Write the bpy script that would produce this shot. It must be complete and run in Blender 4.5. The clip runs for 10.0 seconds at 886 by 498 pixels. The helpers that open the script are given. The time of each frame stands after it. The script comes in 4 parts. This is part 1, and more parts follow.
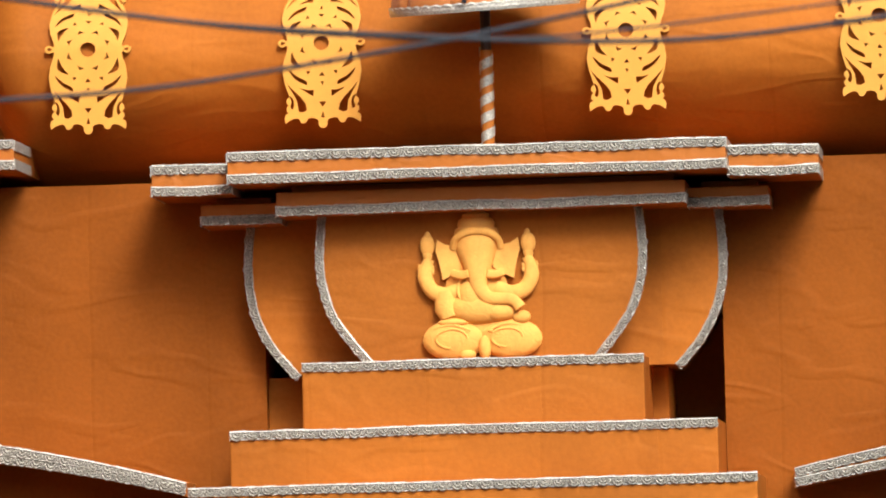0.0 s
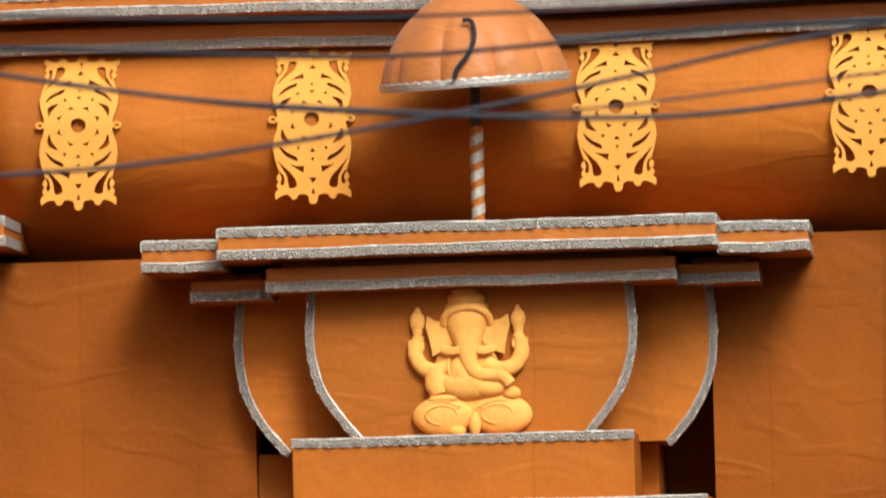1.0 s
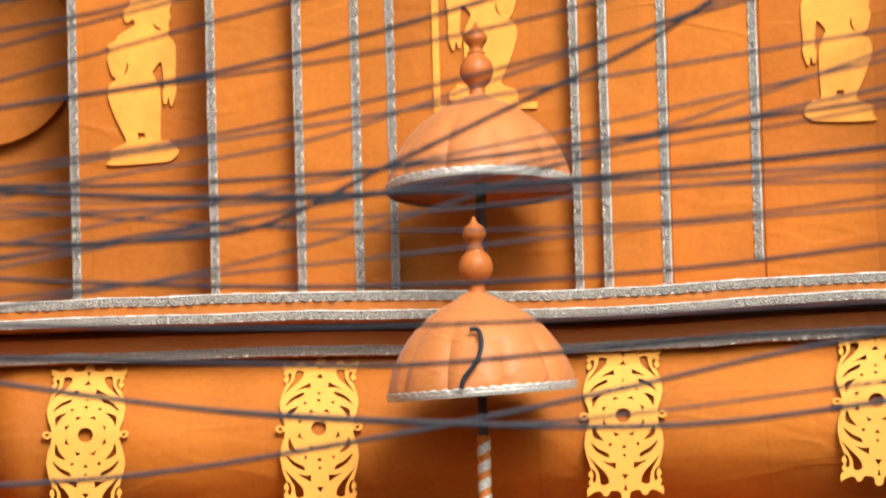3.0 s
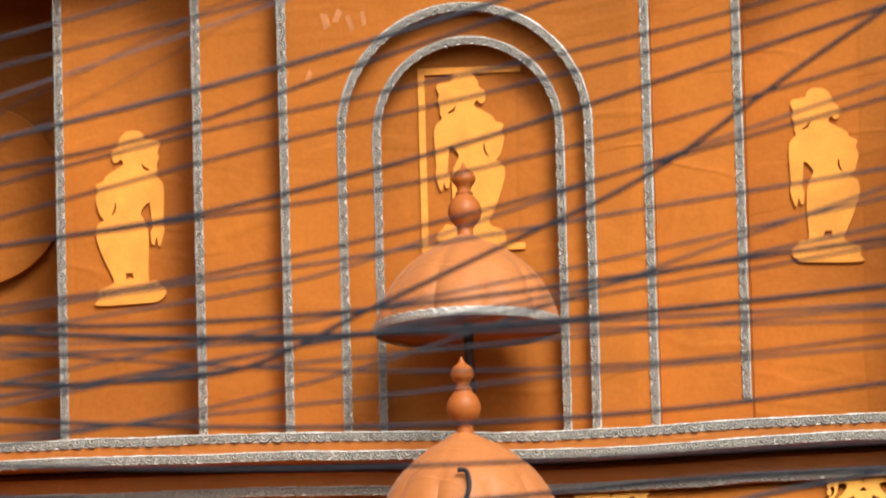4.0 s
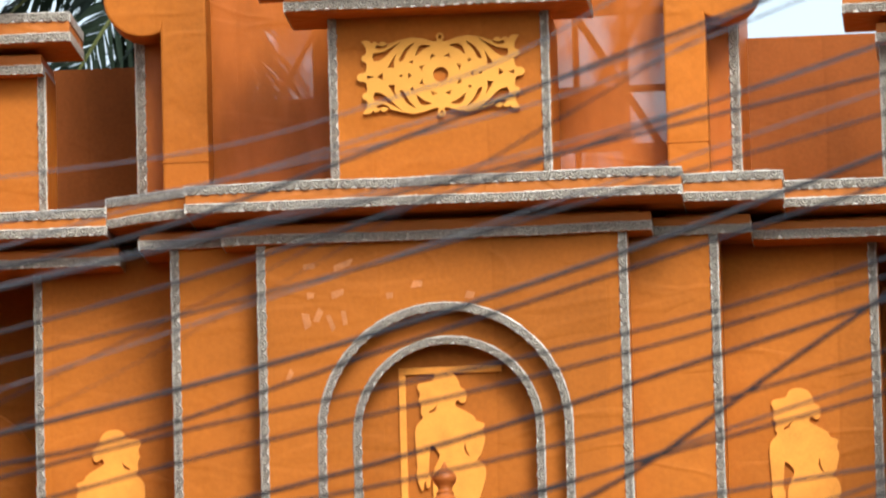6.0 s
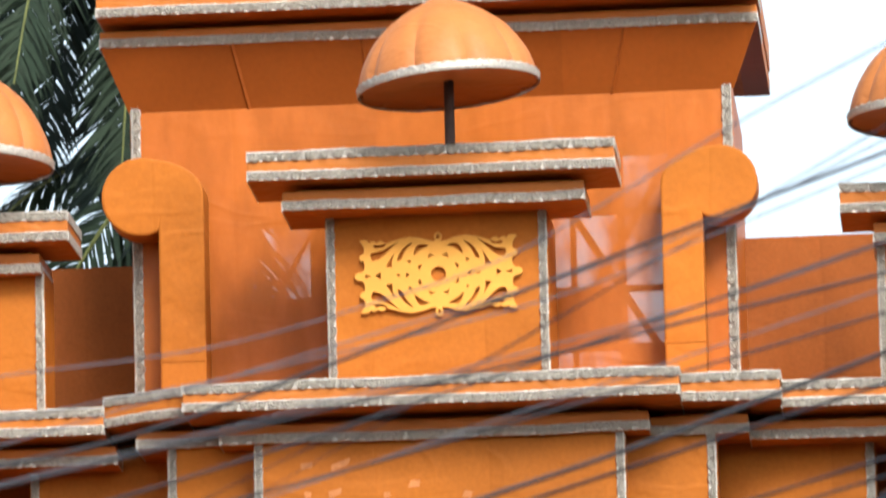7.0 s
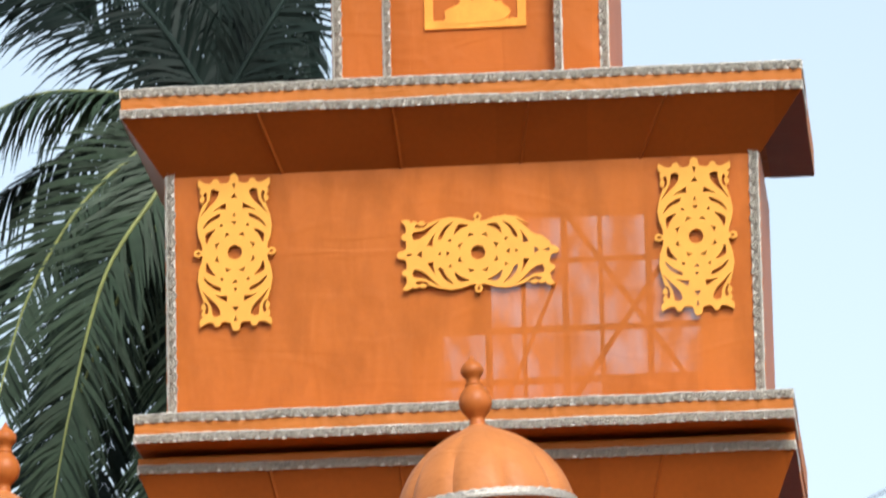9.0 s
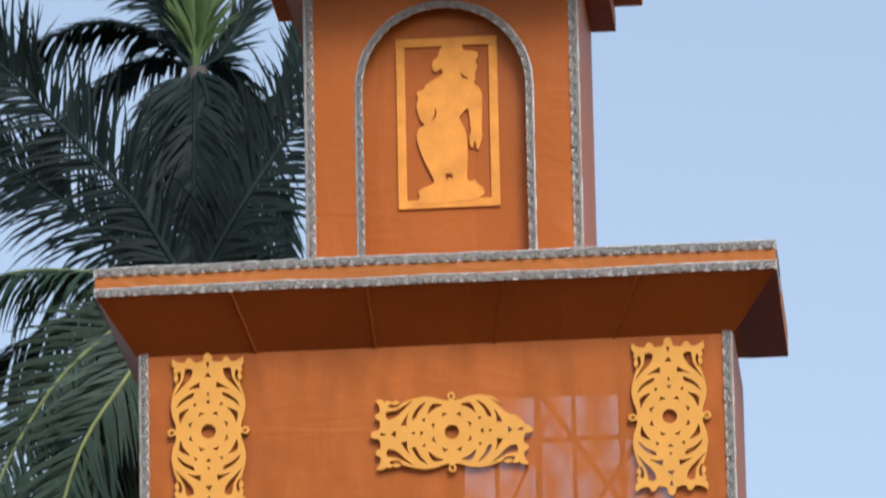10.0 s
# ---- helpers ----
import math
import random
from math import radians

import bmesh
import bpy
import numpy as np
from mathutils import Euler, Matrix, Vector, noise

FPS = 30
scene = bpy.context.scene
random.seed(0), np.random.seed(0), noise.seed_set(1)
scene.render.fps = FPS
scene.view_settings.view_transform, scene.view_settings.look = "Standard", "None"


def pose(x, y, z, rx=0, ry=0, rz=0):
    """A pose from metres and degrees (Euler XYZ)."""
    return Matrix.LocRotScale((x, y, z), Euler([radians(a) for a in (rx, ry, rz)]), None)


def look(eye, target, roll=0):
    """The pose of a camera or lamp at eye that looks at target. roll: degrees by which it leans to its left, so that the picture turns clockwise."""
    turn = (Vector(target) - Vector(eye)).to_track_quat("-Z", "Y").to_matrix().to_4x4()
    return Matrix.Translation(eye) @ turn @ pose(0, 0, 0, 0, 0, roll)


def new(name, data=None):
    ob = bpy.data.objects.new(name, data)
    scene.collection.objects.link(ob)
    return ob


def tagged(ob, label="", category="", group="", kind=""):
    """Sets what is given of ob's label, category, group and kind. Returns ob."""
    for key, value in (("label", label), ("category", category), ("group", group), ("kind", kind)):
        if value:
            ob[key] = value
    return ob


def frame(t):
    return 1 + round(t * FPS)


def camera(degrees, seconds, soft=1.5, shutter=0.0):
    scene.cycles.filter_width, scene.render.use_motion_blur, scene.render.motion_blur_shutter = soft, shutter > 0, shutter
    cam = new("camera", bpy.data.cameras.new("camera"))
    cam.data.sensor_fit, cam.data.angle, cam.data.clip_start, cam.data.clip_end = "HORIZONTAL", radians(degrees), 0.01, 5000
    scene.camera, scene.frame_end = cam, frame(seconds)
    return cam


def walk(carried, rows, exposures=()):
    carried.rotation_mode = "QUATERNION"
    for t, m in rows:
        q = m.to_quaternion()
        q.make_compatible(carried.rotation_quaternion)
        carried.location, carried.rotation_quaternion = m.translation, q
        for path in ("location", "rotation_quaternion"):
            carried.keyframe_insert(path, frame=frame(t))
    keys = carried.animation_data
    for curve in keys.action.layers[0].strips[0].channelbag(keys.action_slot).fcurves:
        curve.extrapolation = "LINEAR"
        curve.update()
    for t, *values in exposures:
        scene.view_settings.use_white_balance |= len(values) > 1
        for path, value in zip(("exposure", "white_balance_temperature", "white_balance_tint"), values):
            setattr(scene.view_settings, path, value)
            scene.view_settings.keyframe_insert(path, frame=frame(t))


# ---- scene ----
# A long lens on a stand across the street, tilting up the front of a cloth-clad festival gate.
cam = camera(7.0, 10.0, soft=2.0, shutter=0.28)
cam.data.dof.use_dof, cam.data.dof.focus_distance, cam.data.dof.aperture_fstop = True, 58.0, 5.4
EYE = (5.0, -58.0, 1.7)
ROWS = [  # seconds, yaw, pitch, roll
    (0.0, 4.9271, 3.2000, -1.5500),
    (0.5, 4.8609, 3.2112, -1.5359),
    (1.0, 4.8326, 3.8006, -1.5069),
    (1.5, 4.8534, 4.4773, -1.4820),
    (2.0, 4.8745, 4.9277, -1.5293),
    (2.5, 4.8581, 5.4284, -1.5632),
    (2.7, 4.8522, 5.7832, -1.5706),
    (3.8, 4.7234, 7.1360, -1.5619),
    (4.0, 4.6983, 7.3555, -1.5530),
    (4.5, 4.6560, 7.8025, -1.5228),
    (5.0, 4.5388, 8.2565, -1.5190),
    (5.5, 4.5115, 8.7654, -1.5191),
    (5.7, 4.5061, 9.2181, -1.5162),
    (6.8, 4.4227, 10.8127, -1.5065),
    (7.0, 4.4237, 11.2974, -1.4432),
    (7.5, 4.5071, 12.0188, -1.3589),
    (8.0, 4.7533, 12.5735, -1.3165),
    (8.5, 4.8314, 13.3161, -1.2472),
    (9.0, 4.6519, 14.6807, -1.2448),
    (9.5, 4.4155, 15.2261, -1.2220),
    (10.0, 4.4066, 16.0967, -1.2026),
]
EXPOSURES = [(0.0, 1.05, 6500, 10), (0.45, 0.8, 6500, 10), (1.2, 0.88, 6500, 10), (2.2, 1.28, 6500, 10), (2.5, 1.27, 6500, 10), (4.0, 0.9, 6500, 10), (5.5, 0.78, 6500, 10), (7.0, 1.2, 6500, 10), (7.5, 0.84, 6500, 10), (8.5, 0.84, 6500, 10), (9.2, 0.74, 6300, 10), (10.0, 0.3, 5800, 14)]
walk(cam, [(t, pose(*EYE, 90 + p, 0, yaw) @ pose(0, 0, 0, 0, 0, roll)) for t, yaw, p, roll in ROWS], EXPOSURES)

# ---- daylight: a bright hazy sky ----
SUN_EL, SUN_AZ = radians(42), radians(155)
world = bpy.data.worlds.new("world")
scene.world = world
world.use_nodes = True
wn, wl = world.node_tree.nodes, world.node_tree.links
sky = wn.new("ShaderNodeTexSky")
sky.sky_type, sky.sun_disc = "NISHITA", False
sky.sun_elevation, sky.sun_rotation = SUN_EL, SUN_AZ
sky.air_density, sky.dust_density, sky.ozone_density = 1.0, 3.0, 1.0
bg = wn["Background"]
bg.inputs["Strength"].default_value = 0.14
haze = wn.new("ShaderNodeHueSaturation")  # thin even cloud pales the blue
haze.inputs["Saturation"].default_value, haze.inputs["Hue"].default_value = 0.6, 0.483
wl.new(sky.outputs[0], haze.inputs["Color"])
wl.new(haze.outputs[0], bg.inputs["Color"])
sun = new("sun", bpy.data.lights.new("sun", "SUN"))
sun.data.energy, sun.data.angle, sun.data.color = 2.2, radians(22), (1.0, 0.96, 0.9)
sun.matrix_world = look((10 * math.sin(SUN_AZ) * math.cos(SUN_EL), 10 * math.cos(SUN_AZ) * math.cos(SUN_EL), 10 * math.sin(SUN_EL)), (0, 0, 0))


# ---- materials ----
def material(name, color, rough=0.6, metal=0.0, vary=0.15, scale=1.5, fine=40.0, bump=0.2, dist=0.02, stretch=(1, 1, 1), spec=0.25, rnd=0.0, sheen=0.0, clear=0.0, creases=1.8, widths=0.0, crease=0.0, crease_scale=1.6):
    m = bpy.data.materials.new(name)
    m.use_nodes = True
    n, l = m.node_tree.nodes, m.node_tree.links
    b = n["Principled BSDF"]
    tc = n.new("ShaderNodeTexCoord")
    mp = n.new("ShaderNodeMapping")
    mp.inputs["Scale"].default_value = stretch
    l.new(tc.outputs["Object"], mp.inputs[0])
    big, small = n.new("ShaderNodeTexNoise"), n.new("ShaderNodeTexNoise")
    big.inputs["Scale"].default_value, big.inputs["Detail"].default_value = scale, 4
    small.inputs["Scale"].default_value, small.inputs["Detail"].default_value = fine, 3
    l.new(mp.outputs[0], big.inputs["Vector"])
    l.new(tc.outputs["Object"], small.inputs["Vector"])
    mix = n.new("ShaderNodeMath")
    mix.operation = "MULTIPLY_ADD"
    mix.inputs[1].default_value = 0.35
    l.new(small.outputs[0], mix.inputs[0])
    l.new(big.outputs[0], mix.inputs[2])
    ramp = n.new("ShaderNodeMapRange")
    ramp.inputs["From Min"].default_value, ramp.inputs["From Max"].default_value = 0.4, 0.95
    ramp.inputs["To Min"].default_value, ramp.inputs["To Max"].default_value = 1 - vary, 1 + vary
    l.new(mix.outputs[0], ramp.inputs[0])
    hsv = n.new("ShaderNodeHueSaturation")
    hsv.inputs["Color"].default_value = (*color, 1)
    if rnd:
        info, rm, mul = n.new("ShaderNodeObjectInfo"), n.new("ShaderNodeMapRange"), n.new("ShaderNodeMath")
        rm.inputs["To Min"].default_value, rm.inputs["To Max"].default_value = 1 - rnd, 1 + rnd
        mul.operation = "MULTIPLY"
        l.new(info.outputs["Random"], rm.inputs[0])
        l.new(ramp.outputs[0], mul.inputs[0])
        l.new(rm.outputs[0], mul.inputs[1])
        l.new(mul.outputs[0], hsv.inputs["Value"])
    else:
        l.new(ramp.outputs[0], hsv.inputs["Value"])
    l.new(hsv.outputs[0], b.inputs["Base Color"])
    b.inputs["Roughness"].default_value, b.inputs["Metallic"].default_value = rough, metal
    b.inputs["Specular IOR Level"].default_value = spec
    b.inputs["Sheen Weight"].default_value = sheen
    b.inputs["Coat Weight"].default_value = clear
    bp = n.new("ShaderNodeBump")
    bp.inputs["Strength"].default_value, bp.inputs["Distance"].default_value = bump, dist
    fold = n.new("ShaderNodeTexNoise")
    fold.inputs["Scale"].default_value, fold.inputs["Detail"].default_value, fold.inputs["Distortion"].default_value = scale * creases, 1.6, 1.1
    l.new(mp.outputs[0], fold.inputs["Vector"])
    relief = n.new("ShaderNodeMath")
    relief.operation = "MULTIPLY_ADD"
    relief.inputs[1].default_value = 0.06
    l.new(small.outputs[0], relief.inputs[0])
    l.new(fold.outputs[0], relief.inputs[2])
    if crease:  # sharp wrinkles: thin ridges along the level lines of a stretched noise
        wr, off, ab, thin = n.new("ShaderNodeTexNoise"), n.new("ShaderNodeMath"), n.new("ShaderNodeMath"), n.new("ShaderNodeMapRange")
        wr.inputs["Scale"].default_value, wr.inputs["Detail"].default_value, wr.inputs["Distortion"].default_value = crease_scale, 2.0, 0.6
        wm = n.new("ShaderNodeMapping")
        wm.inputs["Scale"].default_value, wm.inputs["Rotation"].default_value = (0.5, 1, 1.3), (0, 0.5, 0)
        l.new(tc.outputs["Object"], wm.inputs[0])
        l.new(wm.outputs[0], wr.inputs["Vector"])
        off.operation, off.inputs[1].default_value = "SUBTRACT", 0.5
        l.new(wr.outputs[0], off.inputs[0])
        ab.operation = "ABSOLUTE"
        l.new(off.outputs[0], ab.inputs[0])
        thin.interpolation_type = "SMOOTHSTEP"
        thin.inputs["From Max"].default_value = 0.09
        thin.inputs["To Min"].default_value, thin.inputs["To Max"].default_value = crease, 0.0
        l.new(ab.outputs[0], thin.inputs[0])
        both_r = n.new("ShaderNodeMath")
        l.new(relief.outputs[0], both_r.inputs[0])
        l.new(thin.outputs[0], both_r.inputs[1])
        relief = both_r
    if widths:  # cloth sewn from widths, each a little different, with a sunk seam
        sep, row, cell = n.new("ShaderNodeSeparateXYZ"), n.new("ShaderNodeMath"), n.new("ShaderNodeMath")
        l.new(tc.outputs["Object"], sep.inputs[0])
        wob = n.new("ShaderNodeMath")
        wob.operation = "MULTIPLY_ADD"
        wob.inputs[1].default_value = 0.12
        l.new(big.outputs[0], wob.inputs[0])
        l.new(sep.outputs["X"], wob.inputs[2])
        row.operation, row.inputs[1].default_value = "DIVIDE", widths
        l.new(wob.outputs[0], row.inputs[0])
        cell.operation = "FLOOR"
        l.new(row.outputs[0], cell.inputs[0])
        white = n.new("ShaderNodeTexWhiteNoise")
        white.noise_dimensions = "1D"
        l.new(cell.outputs[0], white.inputs["W"])
        tone = n.new("ShaderNodeMapRange")
        tone.inputs["To Min"].default_value, tone.inputs["To Max"].default_value = 0.93, 1.05
        l.new(white.outputs["Value"], tone.inputs[0])
        bright = n.new("ShaderNodeMath")
        bright.operation = "MULTIPLY"
        l.new(hsv.inputs["Value"].links[0].from_socket, bright.inputs[0])
        l.new(tone.outputs[0], bright.inputs[1])
        l.new(bright.outputs[0], hsv.inputs["Value"])
        fr, seam = n.new("ShaderNodeMath"), n.new("ShaderNodeMapRange")
        fr.operation = "FRACT"
        l.new(row.outputs[0], fr.inputs[0])
        seam.inputs["From Max"].default_value = 0.03
        seam.inputs["To Min"].default_value, seam.inputs["To Max"].default_value = -0.08, 0.0
        l.new(fr.outputs[0], seam.inputs[0])
        add = n.new("ShaderNodeMath")
        l.new(relief.outputs[0], add.inputs[0])
        l.new(seam.outputs[0], add.inputs[1])
        l.new(add.outputs[0], bp.inputs["Height"])
    else:
        l.new(relief.outputs[0], bp.inputs["Height"])
    l.new(bp.outputs[0], b.inputs["Normal"])
    return m


ORANGE = (0.3588, 0.112, 0.0128)
CLOTH = material("orange_cloth", ORANGE, 0.68, spec=0.14, vary=0.26, scale=0.8, fine=26, bump=0.42, dist=0.07, stretch=(0.9, 1, 0.8), rnd=0.04, creases=1.5, widths=0.92, crease=0.16)
CLOTH_SLAB = material("orange_band_cloth", (0.3744, 0.1154, 0.01398), 0.55, vary=0.12, scale=2.2, fine=30, bump=0.45, dist=0.04, stretch=(1.0, 1, 0.8), crease=0.15, crease_scale=3.0)
CLOTH_GLOSS = material("orange_satin_cloth", (0.3588, 0.09672, 0.01223), 0.45, vary=0.10, scale=0.9, fine=22, bump=0.4, dist=0.04, stretch=(1.6, 1, 0.5), spec=0.15, widths=0.8, crease=0.15)
# CLOTH repeated with a darker, redder base colour for the lower wall
CLOTH_DARKER = material("darker_orange_cloth", (0.225, 0.063, 0.0065), 0.7, spec=0.1, vary=0.26, scale=0.8, fine=26, bump=0.42, dist=0.07, stretch=(0.9, 1, 0.8), creases=1.5, widths=0.92, crease=0.16)
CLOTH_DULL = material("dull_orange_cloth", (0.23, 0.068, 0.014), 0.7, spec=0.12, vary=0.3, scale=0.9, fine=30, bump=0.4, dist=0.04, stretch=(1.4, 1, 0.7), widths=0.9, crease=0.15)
# the same orange cloth, base colour darkened to carry the shade under cornices
CLOTH_SOFFIT_SHADE = material("shade_darkened_soffit_cloth", (0.234, 0.0585, 0.008736), 0.4, vary=0.15, scale=1.2, fine=24, bump=0.3, dist=0.02, stretch=(0.7, 1, 1), spec=0.15, crease=0.12, widths=0.78)
WOVEN = material("loosely_woven_orange_cloth", (0.3822, 0.1053, 0.01398), 0.4, vary=0.10, scale=0.9, fine=22, bump=0.35, dist=0.04, stretch=(1.6, 1, 0.5), spec=0.16, widths=1.2, crease=0.14)
n, l = WOVEN.node_tree.nodes, WOVEN.node_tree.links
gap, thin = n.new("ShaderNodeBsdfTransparent"), n.new("ShaderNodeMixShader")
loose, open_weave = n.new("ShaderNodeTexNoise"), n.new("ShaderNodeMapRange")
loose.inputs["Scale"].default_value, loose.inputs["Detail"].default_value = 1.0, 8
streak, place = n.new("ShaderNodeMapping"), n.new("ShaderNodeTexCoord")
streak.inputs["Scale"].default_value = (5.0, 1.0, 2.0)
l.new(place.outputs["Object"], streak.inputs[0])
l.new(streak.outputs[0], loose.inputs["Vector"])
open_weave.inputs["From Min"].default_value, open_weave.inputs["From Max"].default_value = 0.42, 0.66
open_weave.inputs["To Min"].default_value, open_weave.inputs["To Max"].default_value = 0.02, 0.2
l.new(loose.outputs[0], open_weave.inputs[0])
l.new(open_weave.outputs[0], thin.inputs[0])
l.new(n["Principled BSDF"].outputs[0], thin.inputs[1])
l.new(gap.outputs[0], thin.inputs[2])
l.new(thin.outputs[0], n["Material Output"].inputs["Surface"])
DOME_CLOTH = material("orange_dome_cloth", (0.39, 0.1365, 0.03494), 0.5, vary=0.14, scale=2.5, fine=35, bump=0.4, dist=0.03, sheen=0.08, crease=0.2, crease_scale=3.0)
FINIAL_CLAY = material("painted_terracotta", (0.3276, 0.0936, 0.01747), 0.45, vary=0.15, scale=6, fine=60, bump=0.2, dist=0.01)
SILVER = material("silver_foil_lace", (0.4, 0.385, 0.34), 0.4, metal=0.3, vary=0.62, scale=62, fine=160, bump=0.35, dist=0.01, spec=0.5)
YELLOW = material("yellow_foam_board", (0.624, 0.3003, 0.05067), 0.7, vary=0.08, scale=5, fine=60, bump=0.15, dist=0.006, spec=0.25)
AMBER = material("amber_foam_board", (0.663, 0.2691, 0.03931), 0.7, vary=0.2, scale=5, fine=50, bump=0.2, dist=0.006, spec=0.25)
GANESH = material("yellow_painted_plaster", (0.741, 0.3666, 0.08299), 0.7, vary=0.14, scale=7, fine=45, bump=0.3, dist=0.02, spec=0.15)
PALE_PATCH = material("pale_patch_colour", (0.39, 0.1482, 0.04805), 0.4, vary=0.3, scale=9, fine=60)
CABLE = material("black_cable", (0.013, 0.015, 0.022), 0.6, vary=0.2, scale=3, fine=40)
CABLE_GREY = material("grey_cable", (0.034, 0.037, 0.045), 0.75, vary=0.2, scale=3, fine=40)
# lighter grey stands for thin cables blurred pale by the bright sky
CABLE_PALE = material("blur_paled_grey_cable", (0.1, 0.11, 0.13), 0.75, vary=0.2, scale=3, fine=40)
POLE = material("dark_pole", (0.05, 0.03, 0.025), 0.6, vary=0.3, scale=8, fine=60)
BAMBOO = material("bamboo", (0.28, 0.17, 0.07), 0.6, vary=0.25, scale=4, fine=50)
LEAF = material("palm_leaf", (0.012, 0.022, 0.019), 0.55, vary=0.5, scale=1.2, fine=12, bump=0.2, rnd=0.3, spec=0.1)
LEAF_GREEN = material("green_palm_leaf", (0.031, 0.053, 0.033), 0.5, vary=0.45, scale=1.2, fine=12, bump=0.2, rnd=0.25, spec=0.16)
LEAF_YOUNG = material("young_palm_leaf", (0.06, 0.1, 0.03), 0.5, vary=0.35, scale=1.2, fine=12, bump=0.2, rnd=0.2, spec=0.25)
RACHIS = material("palm_rachis", (0.2, 0.23, 0.075), 0.5, vary=0.25, scale=3, fine=30)
BARK = material("palm_bark", (0.1, 0.09, 0.075), 0.85, vary=0.3, scale=4, fine=30, bump=0.7)
PLASTER = material("weathered_plaster", (0.2, 0.18, 0.15), 0.9, vary=0.3, scale=0.4, fine=6, bump=0.3)
EARTH = material("worn_asphalt", (0.055, 0.052, 0.05), 0.9, vary=0.3, scale=0.3, fine=9, bump=0.4)


# ---- builders ----
class Soup:
    """Vertices and faces of one mesh."""

    def __init__(self):
        self.v, self.f = [], []

    def add(self, verts, faces):
        k = len(self.v)
        self.v.extend(verts)
        self.f.extend([tuple(i + k for i in f) for f in faces])

    def box(self, x0, x1, y0, y1, z0, z1, skew=(0, 0)):
        a, b = skew
        self.add([(x0, y0 + a, z0), (x1, y0 + b, z0), (x1, y1, z0), (x0, y1, z0), (x0, y0 + a, z1), (x1, y0 + b, z1), (x1, y1, z1), (x0, y1, z1)],
                 [(0, 3, 2, 1), (4, 5, 6, 7), (0, 1, 5, 4), (1, 2, 6, 5), (2, 3, 7, 6), (3, 0, 4, 7)])

    def tube(self, pts, r, n=8, cap=True):
        pts = [Vector(p) for p in pts]
        rr = r if isinstance(r, (list, tuple)) else [r] * len(pts)
        k, rings = len(self.v), []
        for i, p in enumerate(pts):
            t = (pts[min(i + 1, len(pts) - 1)] - pts[max(i - 1, 0)]).normalized()
            a = t.cross(Vector((0, 1, 0.02))).normalized()
            b = t.cross(a)
            self.v.extend([tuple(p + rr[i] * (math.cos(2 * math.pi * j / n) * a + math.sin(2 * math.pi * j / n) * b)) for j in range(n)])
        for i in range(len(pts) - 1):
            for j in range(n):
                self.f.append((k + i * n + j, k + i * n + (j + 1) % n, k + (i + 1) * n + (j + 1) % n, k + (i + 1) * n + j))
        if cap:
            self.f.append(tuple(k + j for j in range(n))[::-1])
            self.f.append(tuple(k + (len(pts) - 1) * n + j for j in range(n)))

    def lathe(self, profile, n=24, gores=0, depth=0.0, at=(0, 0, 0)):
        k = len(self.v)
        for r, z in profile:
            for j in range(n):
                a = 2 * math.pi * j / n
                q = r * (1 - depth * (1 - abs(math.sin(a * gores / 2))) ** 3) if gores else r
                self.v.append((at[0] + q * math.cos(a), at[1] + q * math.sin(a), at[2] + z))
        for i in range(len(profile) - 1):
            for j in range(n):
                self.f.append((k + i * n + j, k + i * n + (j + 1) % n, k + (i + 1) * n + (j + 1) % n, k + (i + 1) * n + j))

    def blob(self, c, r, n=16, m=10):
        k = len(self.v)
        for i in range(m + 1):
            a = math.pi * i / m
            for j in range(n):
                b = 2 * math.pi * j / n
                self.v.append((c[0] + r[0] * math.sin(a) * math.cos(b), c[1] + r[1] * math.sin(a) * math.sin(b), c[2] + r[2] * math.cos(a)))
        for i in range(m):
            for j in range(n):
                self.f.append((k + i * n + j, k + (i + 1) * n + j, k + (i + 1) * n + (j + 1) % n, k + i * n + (j + 1) % n))

    def plate(self, outline, y0, y1):
        """A board whose outline (x, z) runs counter-clockwise as seen from the front."""
        n = len(outline)
        self.add([(x, y0, z) for x, z in outline] + [(x, y1, z) for x, z in outline],
                 [tuple(range(n)), tuple(range(2 * n - 1, n - 1, -1))] + [(i + n, (i + 1) % n + n, (i + 1) % n, i) for i in range(n)])


def part(name, soup, mat, parent=None, label="", smooth=False, bevel=0.0, weld=False):
    me = bpy.data.meshes.new(name)
    me.from_pydata([tuple(v) for v in soup.v], [], soup.f)
    if weld:
        bm = bmesh.new()
        bm.from_mesh(me)
        bmesh.ops.remove_doubles(bm, verts=bm.verts[:], dist=0.0005)
        bm.to_mesh(me)
        bm.free()
    if bevel:
        bm = bmesh.new()
        bm.from_mesh(me)
        bmesh.ops.bevel(bm, geom=[e for e in bm.edges if len(e.link_faces) == 2 and e.calc_face_angle(0) > 0.6], offset=bevel, segments=2, affect="EDGES", profile=0.6)
        bm.to_mesh(me)
        bm.free()
    me.update()
    if smooth:
        me.polygons.foreach_set("use_smooth", [True] * len(me.polygons))
        me.set_sharp_from_angle(angle=0.7)
    me.materials.append(mat)
    ob = new(name, me)
    if parent:
        ob.parent = parent
    if label:
        tagged(ob, label)
    return ob


def thing(name, label, category, group="", kind="", at=(0, 0, 0)):
    ob = tagged(new(name), label, category, group, kind)
    ob.location = at
    return ob


